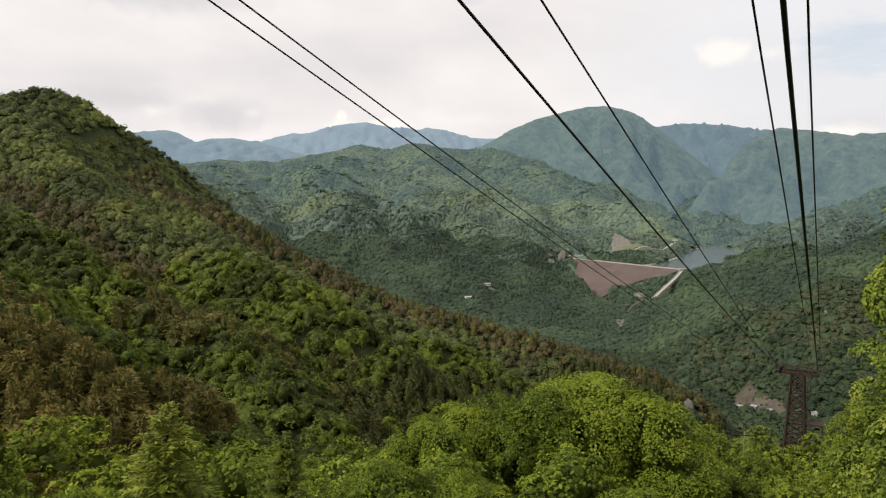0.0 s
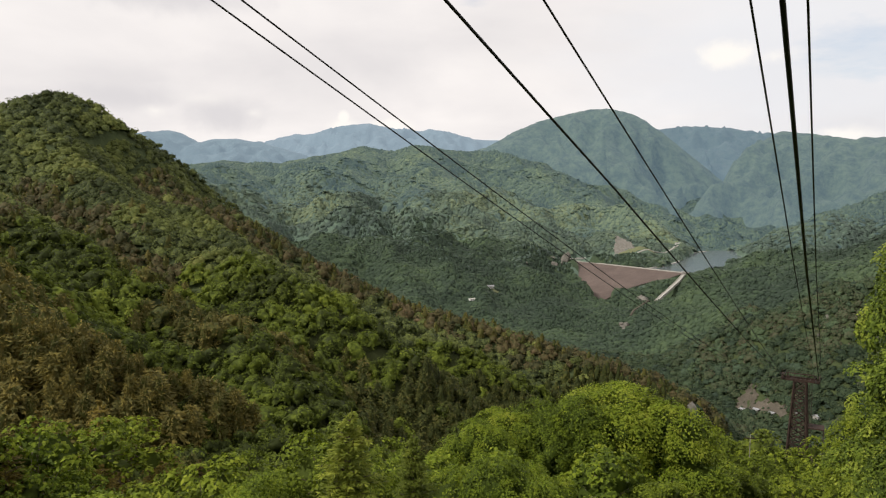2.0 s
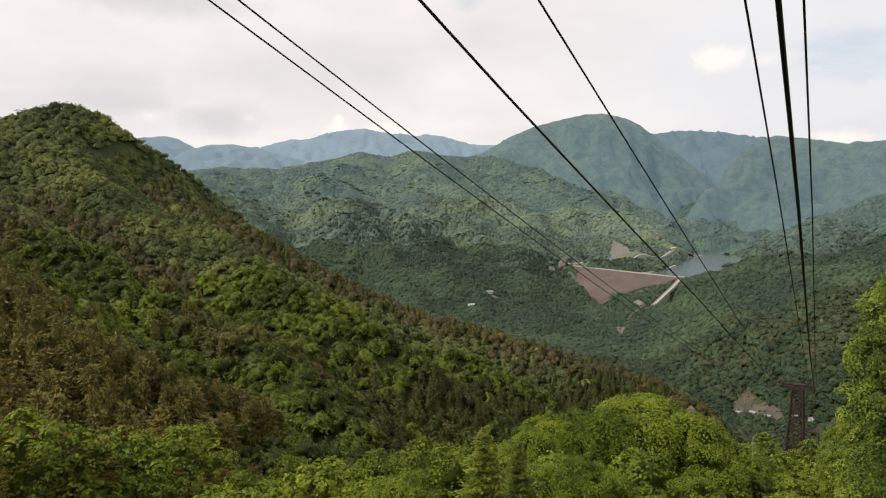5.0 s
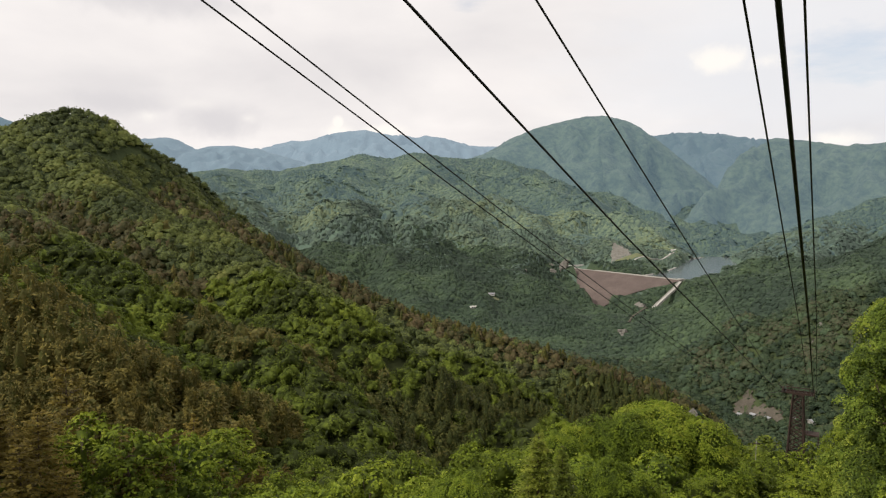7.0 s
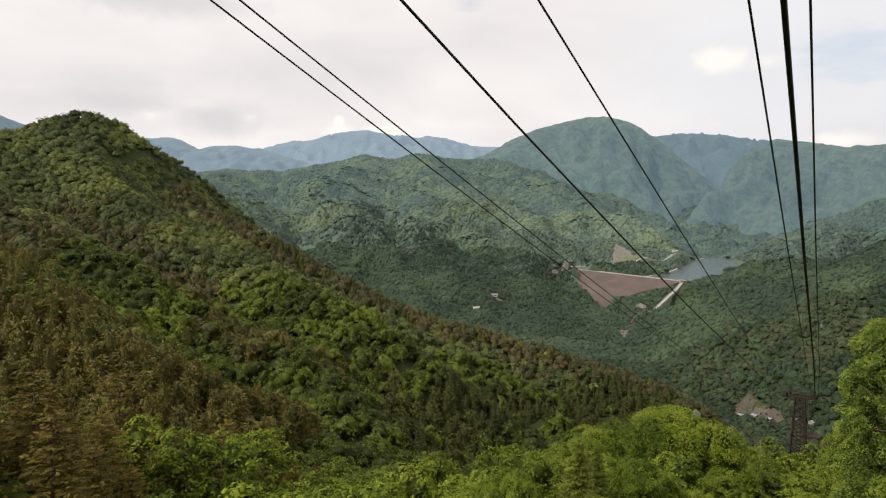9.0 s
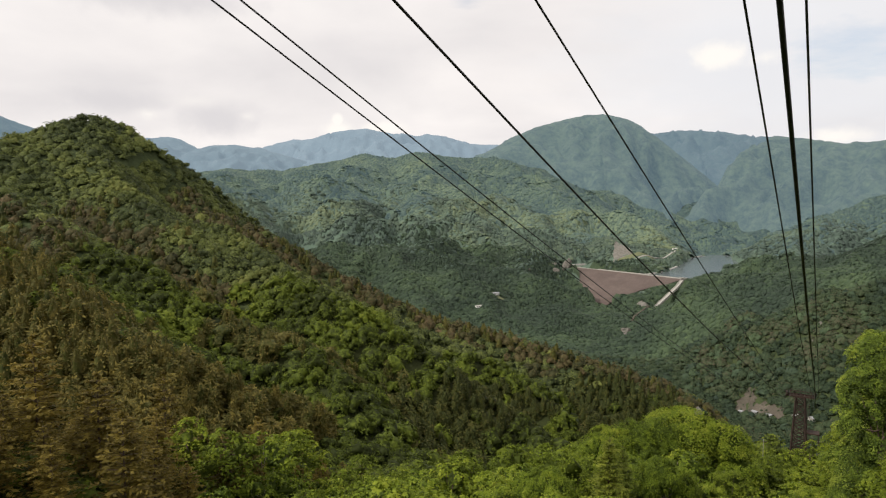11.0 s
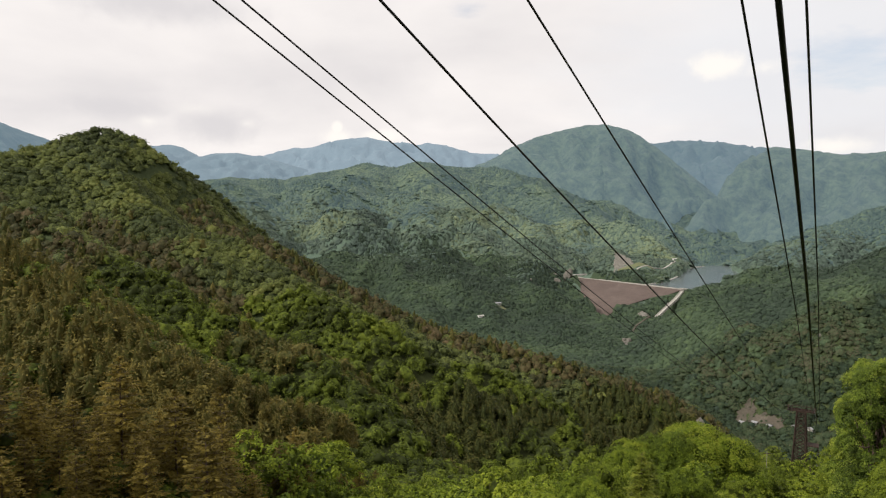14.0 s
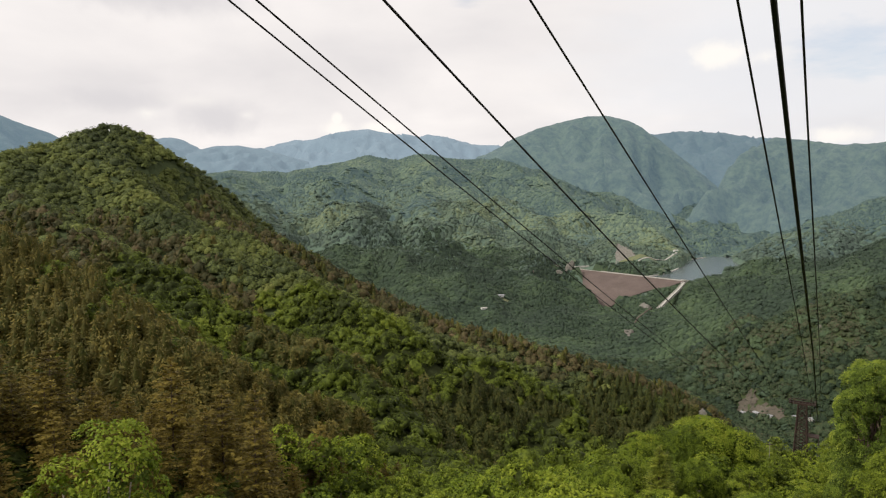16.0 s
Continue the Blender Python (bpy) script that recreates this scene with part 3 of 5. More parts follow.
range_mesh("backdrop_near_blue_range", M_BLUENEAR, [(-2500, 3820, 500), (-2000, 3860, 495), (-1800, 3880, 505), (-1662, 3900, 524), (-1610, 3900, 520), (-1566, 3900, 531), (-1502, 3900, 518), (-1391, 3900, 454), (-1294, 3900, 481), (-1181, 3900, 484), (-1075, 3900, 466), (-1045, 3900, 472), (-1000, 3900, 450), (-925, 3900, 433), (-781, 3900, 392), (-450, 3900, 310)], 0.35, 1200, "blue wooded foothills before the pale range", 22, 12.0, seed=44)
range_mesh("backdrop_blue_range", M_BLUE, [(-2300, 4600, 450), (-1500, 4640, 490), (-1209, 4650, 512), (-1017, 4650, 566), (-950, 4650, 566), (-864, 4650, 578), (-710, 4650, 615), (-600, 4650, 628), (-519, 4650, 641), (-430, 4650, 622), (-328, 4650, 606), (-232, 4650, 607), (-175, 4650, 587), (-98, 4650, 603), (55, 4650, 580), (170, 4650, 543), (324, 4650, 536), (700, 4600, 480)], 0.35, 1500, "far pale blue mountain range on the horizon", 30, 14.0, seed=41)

# ---- lake and dam ----
lake = new("water", mesh_from("water", [(x, y, LAKE_Z) for x, y in LAKE], [tuple(range(len(LAKE)))], M_WATER))
tagged(lake, "grey-blue reservoir water held behind the dam", "water", kind="structure")


def build_dam():
    dam = tagged(new("rockfill_dam"), "reddish-brown rockfill dam with a pale crest road", "dam")
    L, Rr = Vector(DAM_L), Vector(DAM_R)

    def edge(line, v):
        w = np.array(line)
        k = np.r_[0, np.cumsum(np.hypot(*(w[1:] - w[:-1]).T))] 
        return Vector((np.interp(v * k[-1], k, w[:, 0]), np.interp(v * k[-1], k, w[:, 1]), 0))

    u = (Rr - L).normalized()
    down = Vector((u.y, -u.x, 0))
    # downstream face as a grid between the crest and the toe line
    nu, nv = 60, 34
    vs, fs = [], []
    for j in range(nv + 1):
        v = j / nv
        a, c = edge(LEFT_FOOT, v), edge(RIGHT_FOOT, v)
        for i in range(nu + 1):
            q = a.lerp(c, i / nu)
            q.z = float(dam_plane(q.x, q.y)) + 0.5 * noise.noise(q * 0.12) + 0.35 * noise.noise(q * 0.4)
            vs.append(q)
    for j in range(nv):
        for i in range(nu):
            k = j * (nu + 1) + i
            fs.append((k, k + 1, k + nu + 2, k + nu + 1))
    part("rock_face", mesh_from("rock_face", vs, fs, M_ROCKFILL), dam)
    bm = bmesh.new()
    m = Matrix.Translation(L) @ Matrix(((u.x, down.x, 0, 0), (u.y, down.y, 0, 0), (0, 0, 1, 0), (0, 0, 0, 1)))
    n = (Rr - L).length
    box_bm(bm, -4, n + 2, -3.5, 3.5, -3, 0.1, m)
    part("crest_road", bm_mesh("crest_road", bm, M_CONCRETE), dam, "pale concrete crest road")
    for y0, name in ((3.1, "parapet"), (-3.5, "parapet")):
        bm = bmesh.new()
        box_bm(bm, -4, n + 2, y0, y0 + 0.4, 0.1, 1.0, m)
        part(name, bm_mesh(name, bm, M_CONCRETE), dam)
    # upstream slope into the water
    up = -down
    q = [L - u * 6 + up * 5, Rr + u * 6 + up * 5, Rr + u * 6 + up * 40 + Vector((0, 0, -16)), L - u * 6 + up * 40 + Vector((0, 0, -16))]
    part("upstream_slope", mesh_from("upstream_slope", q, [(0, 1, 2, 3)], M_ROCKFILL), dam)
    return dam


build_dam()


# ---- ropeway ----
UP = Vector((-0.49855, -0.86686, 0))          # plan direction of the line, uphill
SIDE = Vector((0.86686, -0.49855, 0))


def rope_points(side, height, bow=None, s0=-131.0, s1=150.0, step=2.0):
    """A rope: offsets to the side and above the cabin's line at the tower, at 0 m and at 75 m, on one sagging curve;
    bow: side offsets along the line, fitted to the camera's view.
    """
    K = (-131.0, 0.0, 75.0)
    pts, s = [], s0
    while s <= s1:
        w = [1.0, 1.0, 1.0]
        for i in range(3):
            for j in range(3):
                if i != j:
                    w[i] *= (s - K[j]) / (K[i] - K[j])
        if s > 75:
            w = [0, 0, 1]
        p = UP * s + SIDE * (sum(a * c for a, c in zip(w, side)) + (float(np.interp(s, (-40, -7, 11, 27, 48, 64, 90), (0, *bow, 0))) if bow else 0))
        p.z = 200 + 0.321 * s + 0.000375 * s * s + sum(a * c for a, c in zip(w, height))
        pts.append(p)
        s += step
    return pts


def tube(name, pts, radius, mat, sides=8):
    verts, faces = [], []
    for i, p in enumerate(pts):
        d = (pts[min(i + 1, len(pts) - 1)] - pts[max(i - 1, 0)]).normalized()
        q = d.to_track_quat("Z", "Y")
        r = radius(i / (len(pts) - 1)) if callable(radius) else radius
        for k in range(sides):
            a = 2 * math.pi * k / sides
            verts.append(p + q @ Vector((r * math.cos(a), r * math.sin(a), 0)))
    for i in range(len(pts) - 1):
        for k in range(sides):
            a, b2 = i * sides + k, i * sides + (k + 1) % sides
            faces.append((a, b2, b2 + sides, a + sides))
    faces.append(tuple(range(sides))[::-1])
    faces.append(tuple(range((len(pts) - 1) * sides, len(pts) * sides)))
    return mesh_from(name, verts, faces, mat, smooth=True)


for name, side, height, rad, bow, label in (
        ("track_rope", (-1.93, -0.41, -0.49), (4.76, 3.42, 3.40), 0.024, (-0.017, 0.051, 0.038, 0.069, 0), "thick black steel track rope of the ropeway"),
        ("haul_rope", (-2.33, -0.62, -0.74), (4.46, 3.41, 3.40), 0.010, (-0.018, 0.028, 0.020, 0.053, 0), "thin dark steel haul rope beside the track rope"),
        ("haul_rope", (-1.76, -0.23, -0.31), (4.77, 3.42, 3.40), 0.010, (-0.024, 0.046, 0.030, 0.062, 0), "thin dark steel haul rope beside the track rope"),
        ("track_rope", (-7.32, -4.65, -7.62), (5.39, 5.21, 7.22), 0.024, (0.07, -0.16, -0.20, -0.07, 0.13), "dark stranded steel track rope of the other lane"),
        ("track_rope", (-7.53, -6.28, -6.35), (4.37, 9.70, 9.62), 0.028, None, "dark stranded steel track rope of the other lane"),
        ("haul_rope", (-7.82, -7.06, -6.62), (4.23, 4.44, 4.65), 0.013, None, "thin slack steel haul rope of the other lane"),
        ("haul_rope", (-7.50, -6.79, -6.28), (4.26, 4.55, 4.68), 0.013, None, "thin slack steel haul rope of the other lane")):
    rope = new(name, tube(name, rope_points(side, height, bow), rad, M_ROPE))
    tagged(rope, label, "rope", group="ropeway ropes")


def build_tower():
    c = UP * -131.0 + SIDE * -4.75
    base_z = float(ground_z(c.x, c.y)) - 0.3
    tower = tagged(new("ropeway_tower"), "rust-brown steel lattice ropeway tower standing among trees", "tower")
    tower.matrix_world = Matrix.Translation((c.x, c.y, base_z)) @ Matrix(((SIDE.x, UP.x, 0, 0), (SIDE.y, UP.y, 0, 0), (0, 0, 1, 0), (0, 0, 0, 1)))
    top = 168.2 - base_z
    b0, b1 = 2.0, 0.95

    def corner(i, z):
        h = b0 + (b1 - b0) * z / top
        return Vector(((-h, h, h, -h)[i], (-h, -h, h, h)[i], z))

    for i in range(4):
        bm = bmesh.new()
        bar_bm(bm, corner(i, 0), corner(i, top), 0.32)
        part("leg", bm_mesh("leg", bm, M_RUST), tower)
    n = 11
    for j in range(n):
        z0, z1 = top * j / n, top * (j + 1) / n
        for i in range(4):
            k = (i + 1) % 4
            bm = bmesh.new()
            bar_bm(bm, corner(i, z0), corner(k, z1), 0.19)
            bar_bm(bm, corner(k, z0), corner(i, z1), 0.19)
            part("cross_brace", bm_mesh("cross_brace", bm, M_RUST), tower)
            bm = bmesh.new()
            bar_bm(bm, corner(i, z1), corner(k, z1), 0.14)
            part("strut", bm_mesh("strut", bm, M_RUST), tower)
    # the crosshead with its saddles
    bm = bmesh.new()
    for y in (-0.9, 0.9):
        box_bm(bm, -3.2, 3.2, y - 0.13, y + 0.13, top + 0.1, top + 0.5)
    for x in np.linspace(-3.1, 3.1, 9):
        box_bm(bm, x - 0.08, x + 0.08, -0.9, 0.9, top + 0.1, top + 0.35)
    part("crosshead", bm_mesh("crosshead", bm, M_RUST), tower, "rust-brown steel crosshead")
    for x in (-2.95, 2.95):
        bm = bmesh.new()
        for k in range(7):
            a = -0.5 + k / 6
            box_bm(bm, x - 0.16, x + 0.16, a * 3.2 - 0.3, a * 3.2 + 0.3, top + 0.5, top + 1.05 - 1.2 * a * a)
        part("saddle", bm_mesh("saddle", bm, M_RUST), tower, "curved steel rope saddle")
        for dx in (-0.45, 0.4):
            bm = bmesh.new()
            bmesh.ops.create_cone(bm, cap_ends=True, segments=18, radius1=0.28, radius2=0.28, depth=0.1, matrix=pose(x + dx, -0.9, top + 0.75, 0, 90, 0))
            sheave = part("rope_sheave", bm_mesh("rope_sheave", bm, M_ROPE), tower)
            bm = bmesh.new()
            bmesh.ops.create_cone(bm, cap_ends=True, segments=10, radius1=0.07, radius2=0.07, depth=0.34, matrix=pose(x + dx, -0.9, top + 0.75, 0, 90, 0))
            part("axle", bm_mesh("axle", bm, M_RUST), sheave)
    bm = bmesh.new()                                        # gantry on the crosshead
    for x in (-2.2, 2.2):
        bar_bm(bm, (x, 0, top + 0.5), (x, 0, top + 1.35), 0.1)
    bar_bm(bm, (-2.25, 0, top + 1.35), (2.25, 0, top + 1.35), 0.1)
    for k in range(7):                                      # hand rails round the top
        x = -3.1 + 6.2 * k / 6
        for y in (-1.1, 1.1):
            bar_bm(bm, (x, y, top + 0.5), (x, y, top + 1.5), 0.045)
    for y in (-1.1, 1.1):
        for z in (top + 1.0, top + 1.5):
            bar_bm(bm, (-3.1, y, z), (3.1, y, z), 0.04)
    part("gantry", bm_mesh("gantry", bm, M_RUST), tower)
    # ladder and a landing half way down
    bm = bmesh.new()
    for x in (1.55, 1.95):
        bar_bm(bm, (x + 0.35, 1.2, 0), (x, 1.2, top), 0.06)
    z = 0.4
    while z < top:
        bar_bm(bm, (1.9 - 0.35 * z / top, 1.2, z), (2.3 - 0.35 * z / top, 1.2, z), 0.04)
        z += 0.45
    part("ladder", bm_mesh("ladder", bm, M_RUST), tower)
    bm = bmesh.new()
    zl = top - 8.3
    box_bm(bm, 1.0, 4.2, -1.4, 1.4, zl, zl + 0.25)
    for x in (1.2, 4.1):
        for y in (-1.3, 1.3):
            bar_bm(bm, (x, y, max(zl - 4.5, 0)), (x, y, zl), 0.14)
    part("landing", bm_mesh("landing", bm, M_RUST), tower, "steel landing on four posts")
    return tower


build_tower()


# ---- trees ----
def limbs(rng, tips, base, trunk_top, r0, bend=0.4):
    """Trunk and limbs as one tapered mesh."""
    vs, fs = [], []

    def add(pts, ra, rb, sides=6):
        o = len(vs)
        for i, p in enumerate(pts):
            d = (pts[min(i + 1, len(pts) - 1)] - pts[max(i - 1, 0)])
            q = Vector(d).to_track_quat("Z", "Y")
            r = ra + (rb - ra) * i / (len(pts) - 1)
            for k in range(sides):
                t = 2 * math.pi * k / sides
                vs.append(Vector(p) + q @ Vector((r * math.cos(t), r * math.sin(t), 0)))
        for i in range(len(pts) - 1):
            for k in range(sides):
                a, c = o + i * sides + k, o + i * sides + (k + 1) % sides
                fs.append((a, c, c + sides, a + sides))
        fs.append(tuple(range(o + (len(pts) - 1) * sides, o + len(pts) * sides)))

    wob = rng.normal(scale=bend * 0.3, size=(6, 3)) * np.array([1, 1, 0])
    wob[0] = 0
    trunk = [np.array(base) + (np.array(trunk_top) - np.array(base)) * k / 5 + wob[k] for k in range(6)]
    add(trunk, r0, r0 * 0.3, 8)
    for tip in tips:
        k = rng.randint(2, 6)
        root = trunk[k]
        mid = (root + tip) / 2 + np.array([0, 0, -0.12 * np.linalg.norm(tip - root)])
        add([root, mid, np.array(tip)], r0 * 0.35, r0 * 0.07, 5)
    return vs, fs


def spray_leaves(rng, centre, facing, radius, per, size, aspect=1.5, loose=0.45):
    """Layered sprays: per leaves on each shallow, drooping plate, as (n, 4, 3) corners, with the spray that each belongs to."""
    m = len(centre)
    which = np.repeat(np.arange(m), per)
    n = len(which)
    c, f, r = centre[which], facing[which], radius[which]
    a = np.cross(f, np.array([0.31, 0.17, 0.93])); a /= np.linalg.norm(a, axis=1)[:, None] + 1e-9
    b2 = np.cross(f, a)
    q, t = np.sqrt(rng.rand(n)), rng.rand(n) * 6.283
    out = a * np.cos(t)[:, None] + b2 * np.sin(t)[:, None]
    p = c + out * (q * r)[:, None] + f * (r * (0.30 * (1 - q * q) + rng.normal(scale=0.10, size=n)))[:, None]
    p[:, 2] -= 0.22 * r * q * q
    nrm = f + out * (0.55 * q)[:, None] + rng.normal(scale=loose, size=(n, 3)) + np.array([0, 0, 0.25])
    nrm /= np.linalg.norm(nrm, axis=1)[:, None]
    u = out + rng.normal(scale=0.6, size=(n, 3))
    u -= nrm * (u * nrm).sum(1)[:, None]
    u /= np.linalg.norm(u, axis=1)[:, None] + 1e-9
    w = np.cross(nrm, u)
    s = size * (0.6 + 0.8 * rng.rand(n))[:, None]
    fold = nrm * s * 0.2
    return np.stack([p - u * s * aspect * 0.5 - fold, p + w * s * 0.5, p + u * s * aspect * 0.5 - fold, p - w * s * 0.5], 1), which


def leafy_crown(rng, lobes, lr, sprays, leaves, size, detail, squash=0.85, spray=0.42, fill=0.50, low=-0.5, loose=0.45, deep=1.3):
    """A crown of boughs (centres and radii): sprays of leaves over them, and the dense leaf mass inside."""
    C, Fw, Rr = [], [], []
    for i, (c, r) in enumerate(zip(lobes, lr)):
        k = max(4, int(round(sprays * r * r / (lr ** 2).sum())))
        d = rng.normal(size=(k * 2, 3)); d[:, 2] += 0.55
        d /= np.linalg.norm(d, axis=1)[:, None]
        d = d[d[:, 2] > low][:k]
        pos = c + d * r * np.array([1, 1, squash]) * (0.86 + 0.26 * rng.rand(len(d)))[:, None]
        ok = np.ones(len(d), bool)
        for j, (c2, r2) in enumerate(zip(lobes, lr)):
            if j != i:
                ok &= (((pos - c2) / np.array([1, 1, squash])) ** 2).sum(1) > (0.80 * r2) ** 2
        C.append(pos[ok]); Fw.append(d[ok] + np.array([0, 0, 0.5])); Rr.append(r * spray * (0.75 + 0.6 * rng.rand(ok.sum())))
    C, Fw, Rr = np.concatenate(C), np.concatenate(Fw), np.concatenate(Rr)
    Fw /= np.linalg.norm(Fw, axis=1)[:, None]
    v, which = spray_leaves(rng, C, Fw, Rr, max(2, int(leaves / len(C))), size, 1.5, loose)
    age_shade = (0.55 * rng.rand(len(C)) ** 1.5)[which]                       # young and old sprays
    mid = np.average(lobes, axis=0, weights=lr ** 2)
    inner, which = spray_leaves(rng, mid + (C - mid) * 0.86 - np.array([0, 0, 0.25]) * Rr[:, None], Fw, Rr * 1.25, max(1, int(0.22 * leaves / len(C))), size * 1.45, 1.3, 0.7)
    v, age_shade = np.concatenate([v, inner]), np.r_[age_shade, 0.95 + 0.45 * rng.rand(len(inner))]       # big inner leaves, tint lowered as painted shade
    n = len(v)
    i = np.arange(n)[:, None] * 4
    f = np.concatenate([i + np.array([[0, 1, 3]]), i + np.array([[1, 2, 3]])])
    if not detail:                                                      # an open crown
        return v.reshape(-1, 3), f, np.repeat(age_shade, 4)
    bm = bmesh.new()
    bmesh.ops.create_icosphere(bm, subdivisions=detail, radius=1.0)
    bmesh.ops.delete(bm, geom=[q for q in bm.faces if q.calc_center_median().z < -0.55], context="FACES")
    bm.verts.index_update()
    d = np.array([q.co for q in bm.verts])
    cf = np.array([[q.index for q in g.verts] for g in bm.faces])
    bm.free()
    far = np.full(len(d), 0.25 * lr.mean())
    for c, r in zip(lobes, lr):                                         # how far each bough reaches in a direction
        q = c - mid
        along_, r = d @ q, r * fill
        reach = r * r - (q @ q - along_ ** 2)
        far = np.maximum(far, np.where(reach > 0, along_ + np.sqrt(np.maximum(reach, 0)), 0))
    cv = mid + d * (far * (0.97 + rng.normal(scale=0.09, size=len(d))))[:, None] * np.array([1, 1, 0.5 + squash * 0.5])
    # the core mass gets a lowered tint too, painting shade into the crown
    return np.concatenate([v.reshape(-1, 3), cv]), np.concatenate([f, cf + 4 * n]), np.r_[np.repeat(age_shade, 4), np.full(len(cv), deep)]


def dome_lobes(rng, n, radius, z0, z1, r0, r1):
    """Boughs spread evenly over a dome, with a loose, uneven outline: centres and relative sizes."""
    u = (np.arange(n) + 0.3 + 0.4 * rng.rand(n)) / n
    th = np.arange(n) * 2.4 + rng.normal(scale=0.3, size=n)
    rr = radius * (1 - u ** 1.8) ** 0.5 * (0.62 + 0.26 * rng.rand(n))
    c = np.stack([rr * np.cos(th), rr * np.sin(th), z0 + (z1 - z0) * u + rng.normal(scale=0.03, size=n) * (z1 - z0)], 1)
    return c, r0 + r1 * rng.rand(n)


def broadleaf(seed, height, width, leaf, leaves, mat, bark, low=0.40, span=0.50, boughs=(13, 17), detail=3, sprays=150):
    """A broadleaved tree at the origin, as (trunk mesh, crown mesh)."""
    rng = np.random.RandomState(seed)
    nl = rng.randint(*boughs)
    lobes, lr = dome_lobes(rng, nl, width * 0.5, height * low, height * (low + span), 0.15, 0.08)
    v, f, deep = leafy_crown(rng, lobes, lr * width, sprays, leaves, leaf, detail)
    tv, tf = limbs(rng, list(lobes), (0, 0, -0.8), (0.2, 0.1, height * 0.72), 0.018 * height + 0.03)
    return mesh_from("trunk", tv, tf, bark, True), mesh_np("crown", v, f, mat, deep)


def frond_quads(rng, base, along_, wide, length, width):
    """Narrow sprays: from base along a direction, with a given half-width direction."""
    n = len(base)
    mid = base + along_ * (length * 0.5)[:, None]
    tip = base + along_ * length[:, None]
    tip[:, 2] -= 0.05 * length
    w = wide * (width * 0.5)[:, None]
    v = np.stack([base, mid + w, tip, mid - w], 1)
    i = np.arange(n)[:, None] * 4
    f = np.concatenate([i + np.array([[0, 1, 3]]), i + np.array([[1, 2, 3]])])
    return v.reshape(-1, 3), f


def pine(seed, height, width, needle, whorls, twigs, mat, bark, spire=False, boughs=6):
    """A conifer: whorls of drooping boughs, each a flat frond of needle sprays."""
    rng = np.random.RandomState(seed)
    B, A, W, Ln = [], [], [], []
    vs, fs = [], []

    def stick(p, q, ra, rb):
        o = len(vs)
        t = Vector(q - p).to_track_quat("Z", "Y")
        for c, r in ((p, ra), (q, rb)):
            for k in range(5):
                vs.append(Vector(c) + t @ Vector((r * math.cos(k * 1.2566), r * math.sin(k * 1.2566), 0)))
        for k in range(5):
            fs.append((o + k, o + (k + 1) % 5, o + 5 + (k + 1) % 5, o + 5 + k))

    r0 = 0.013 * height + 0.03
    for k in range(4):
        stick(np.array([0, 0, -0.8 + (height + 0.5) * k / 4]), np.array([0, 0, -0.8 + (height + 0.5) * (k + 1) / 4]), r0 * (1 - k / 4.3), r0 * (1 - (k + 1) / 4.3))
    for i in range(whorls):
        u = i / (whorls - 1)
        z = height * ((0.10 if spire else 0.16) + (0.87 if spire else 0.81) * u ** 0.9)
        reach = width * 0.5 * (1 - u) ** (0.75 if spire else 0.62) * (0.85 + 0.3 * rng.rand()) + 0.22
        t0 = rng.rand() * 6.283
        for k in range(boughs):
            t = t0 + 6.283 * k / boughs + rng.normal(scale=0.2)
            rch = reach * (0.72 + 0.45 * rng.rand())
            out = np.array([math.cos(t), math.sin(t), 0])
            side = np.array([-math.sin(t), math.cos(t), 0])
            rise, sag = (0.45, 0.30) if spire else (0.20 + 0.25 * u, 0.24)
            z1 = z + rng.normal(scale=0.12)

            def on(q):
                return out * rch * q + np.array([0, 0, z1 + rch * (rise * q - sag * q * q)])

            stick(np.array([0, 0, z1]), on(0.7), r0 * 0.22, r0 * 0.06)
            for q in np.linspace(0.12, 1.0, twigs):
                for sgn in (-1, 1):
                    for rep in range(2):
                        dirn = out * (0.55 + 0.3 * rng.rand()) + side * sgn * (0.75 + 0.3 * rng.rand()) + np.array([0, 0, rng.normal(scale=0.22) - 0.02])
                        if q > 0.97:
                            dirn = out + side * sgn * 0.35 * rng.rand() + np.array([0, 0, 0.1 * rng.rand()])
                        dirn /= np.linalg.norm(dirn)
                        B.append(on(q - 0.05 * rep) + np.array([0, 0, rng.normal(scale=0.05)])); A.append(dirn)
                        w = np.cross(dirn, np.array([rng.normal(scale=0.5), rng.normal(scale=0.5), 1.0]))
                        W.append(w / np.linalg.norm(w))
                        Ln.append(((0.26 if spire else 0.34) * reach * (1.08 - 0.75 * q) + (0.12 if spire else 0.22)) * (0.75 + 0.5 * rng.rand()))
    B, A, W, Ln = np.array(B), np.array(A), np.array(W), np.array(Ln)
    v, f = frond_quads(rng, B, A, W, Ln, needle * (0.7 + 0.6 * rng.rand(len(B))) + 0.10 * Ln)
    # the leader
    n = 10
    lv, lf = frond_quads(rng, np.tile((0, 0, height * 0.94), (n, 1)) + rng.normal(scale=0.05, size=(n, 3)), np.array([0, 0, 1.0]) + rng.normal(scale=0.2, size=(n, 3)), rng.normal(size=(n, 3)) * 0.6, np.full(n, height * 0.06), np.full(n, needle))
    return mesh_from("trunk", vs, fs, bark, True), mesh_np("crown", np.concatenate([v, lv]), np.concatenate([f, lf + len(v)]), mat)


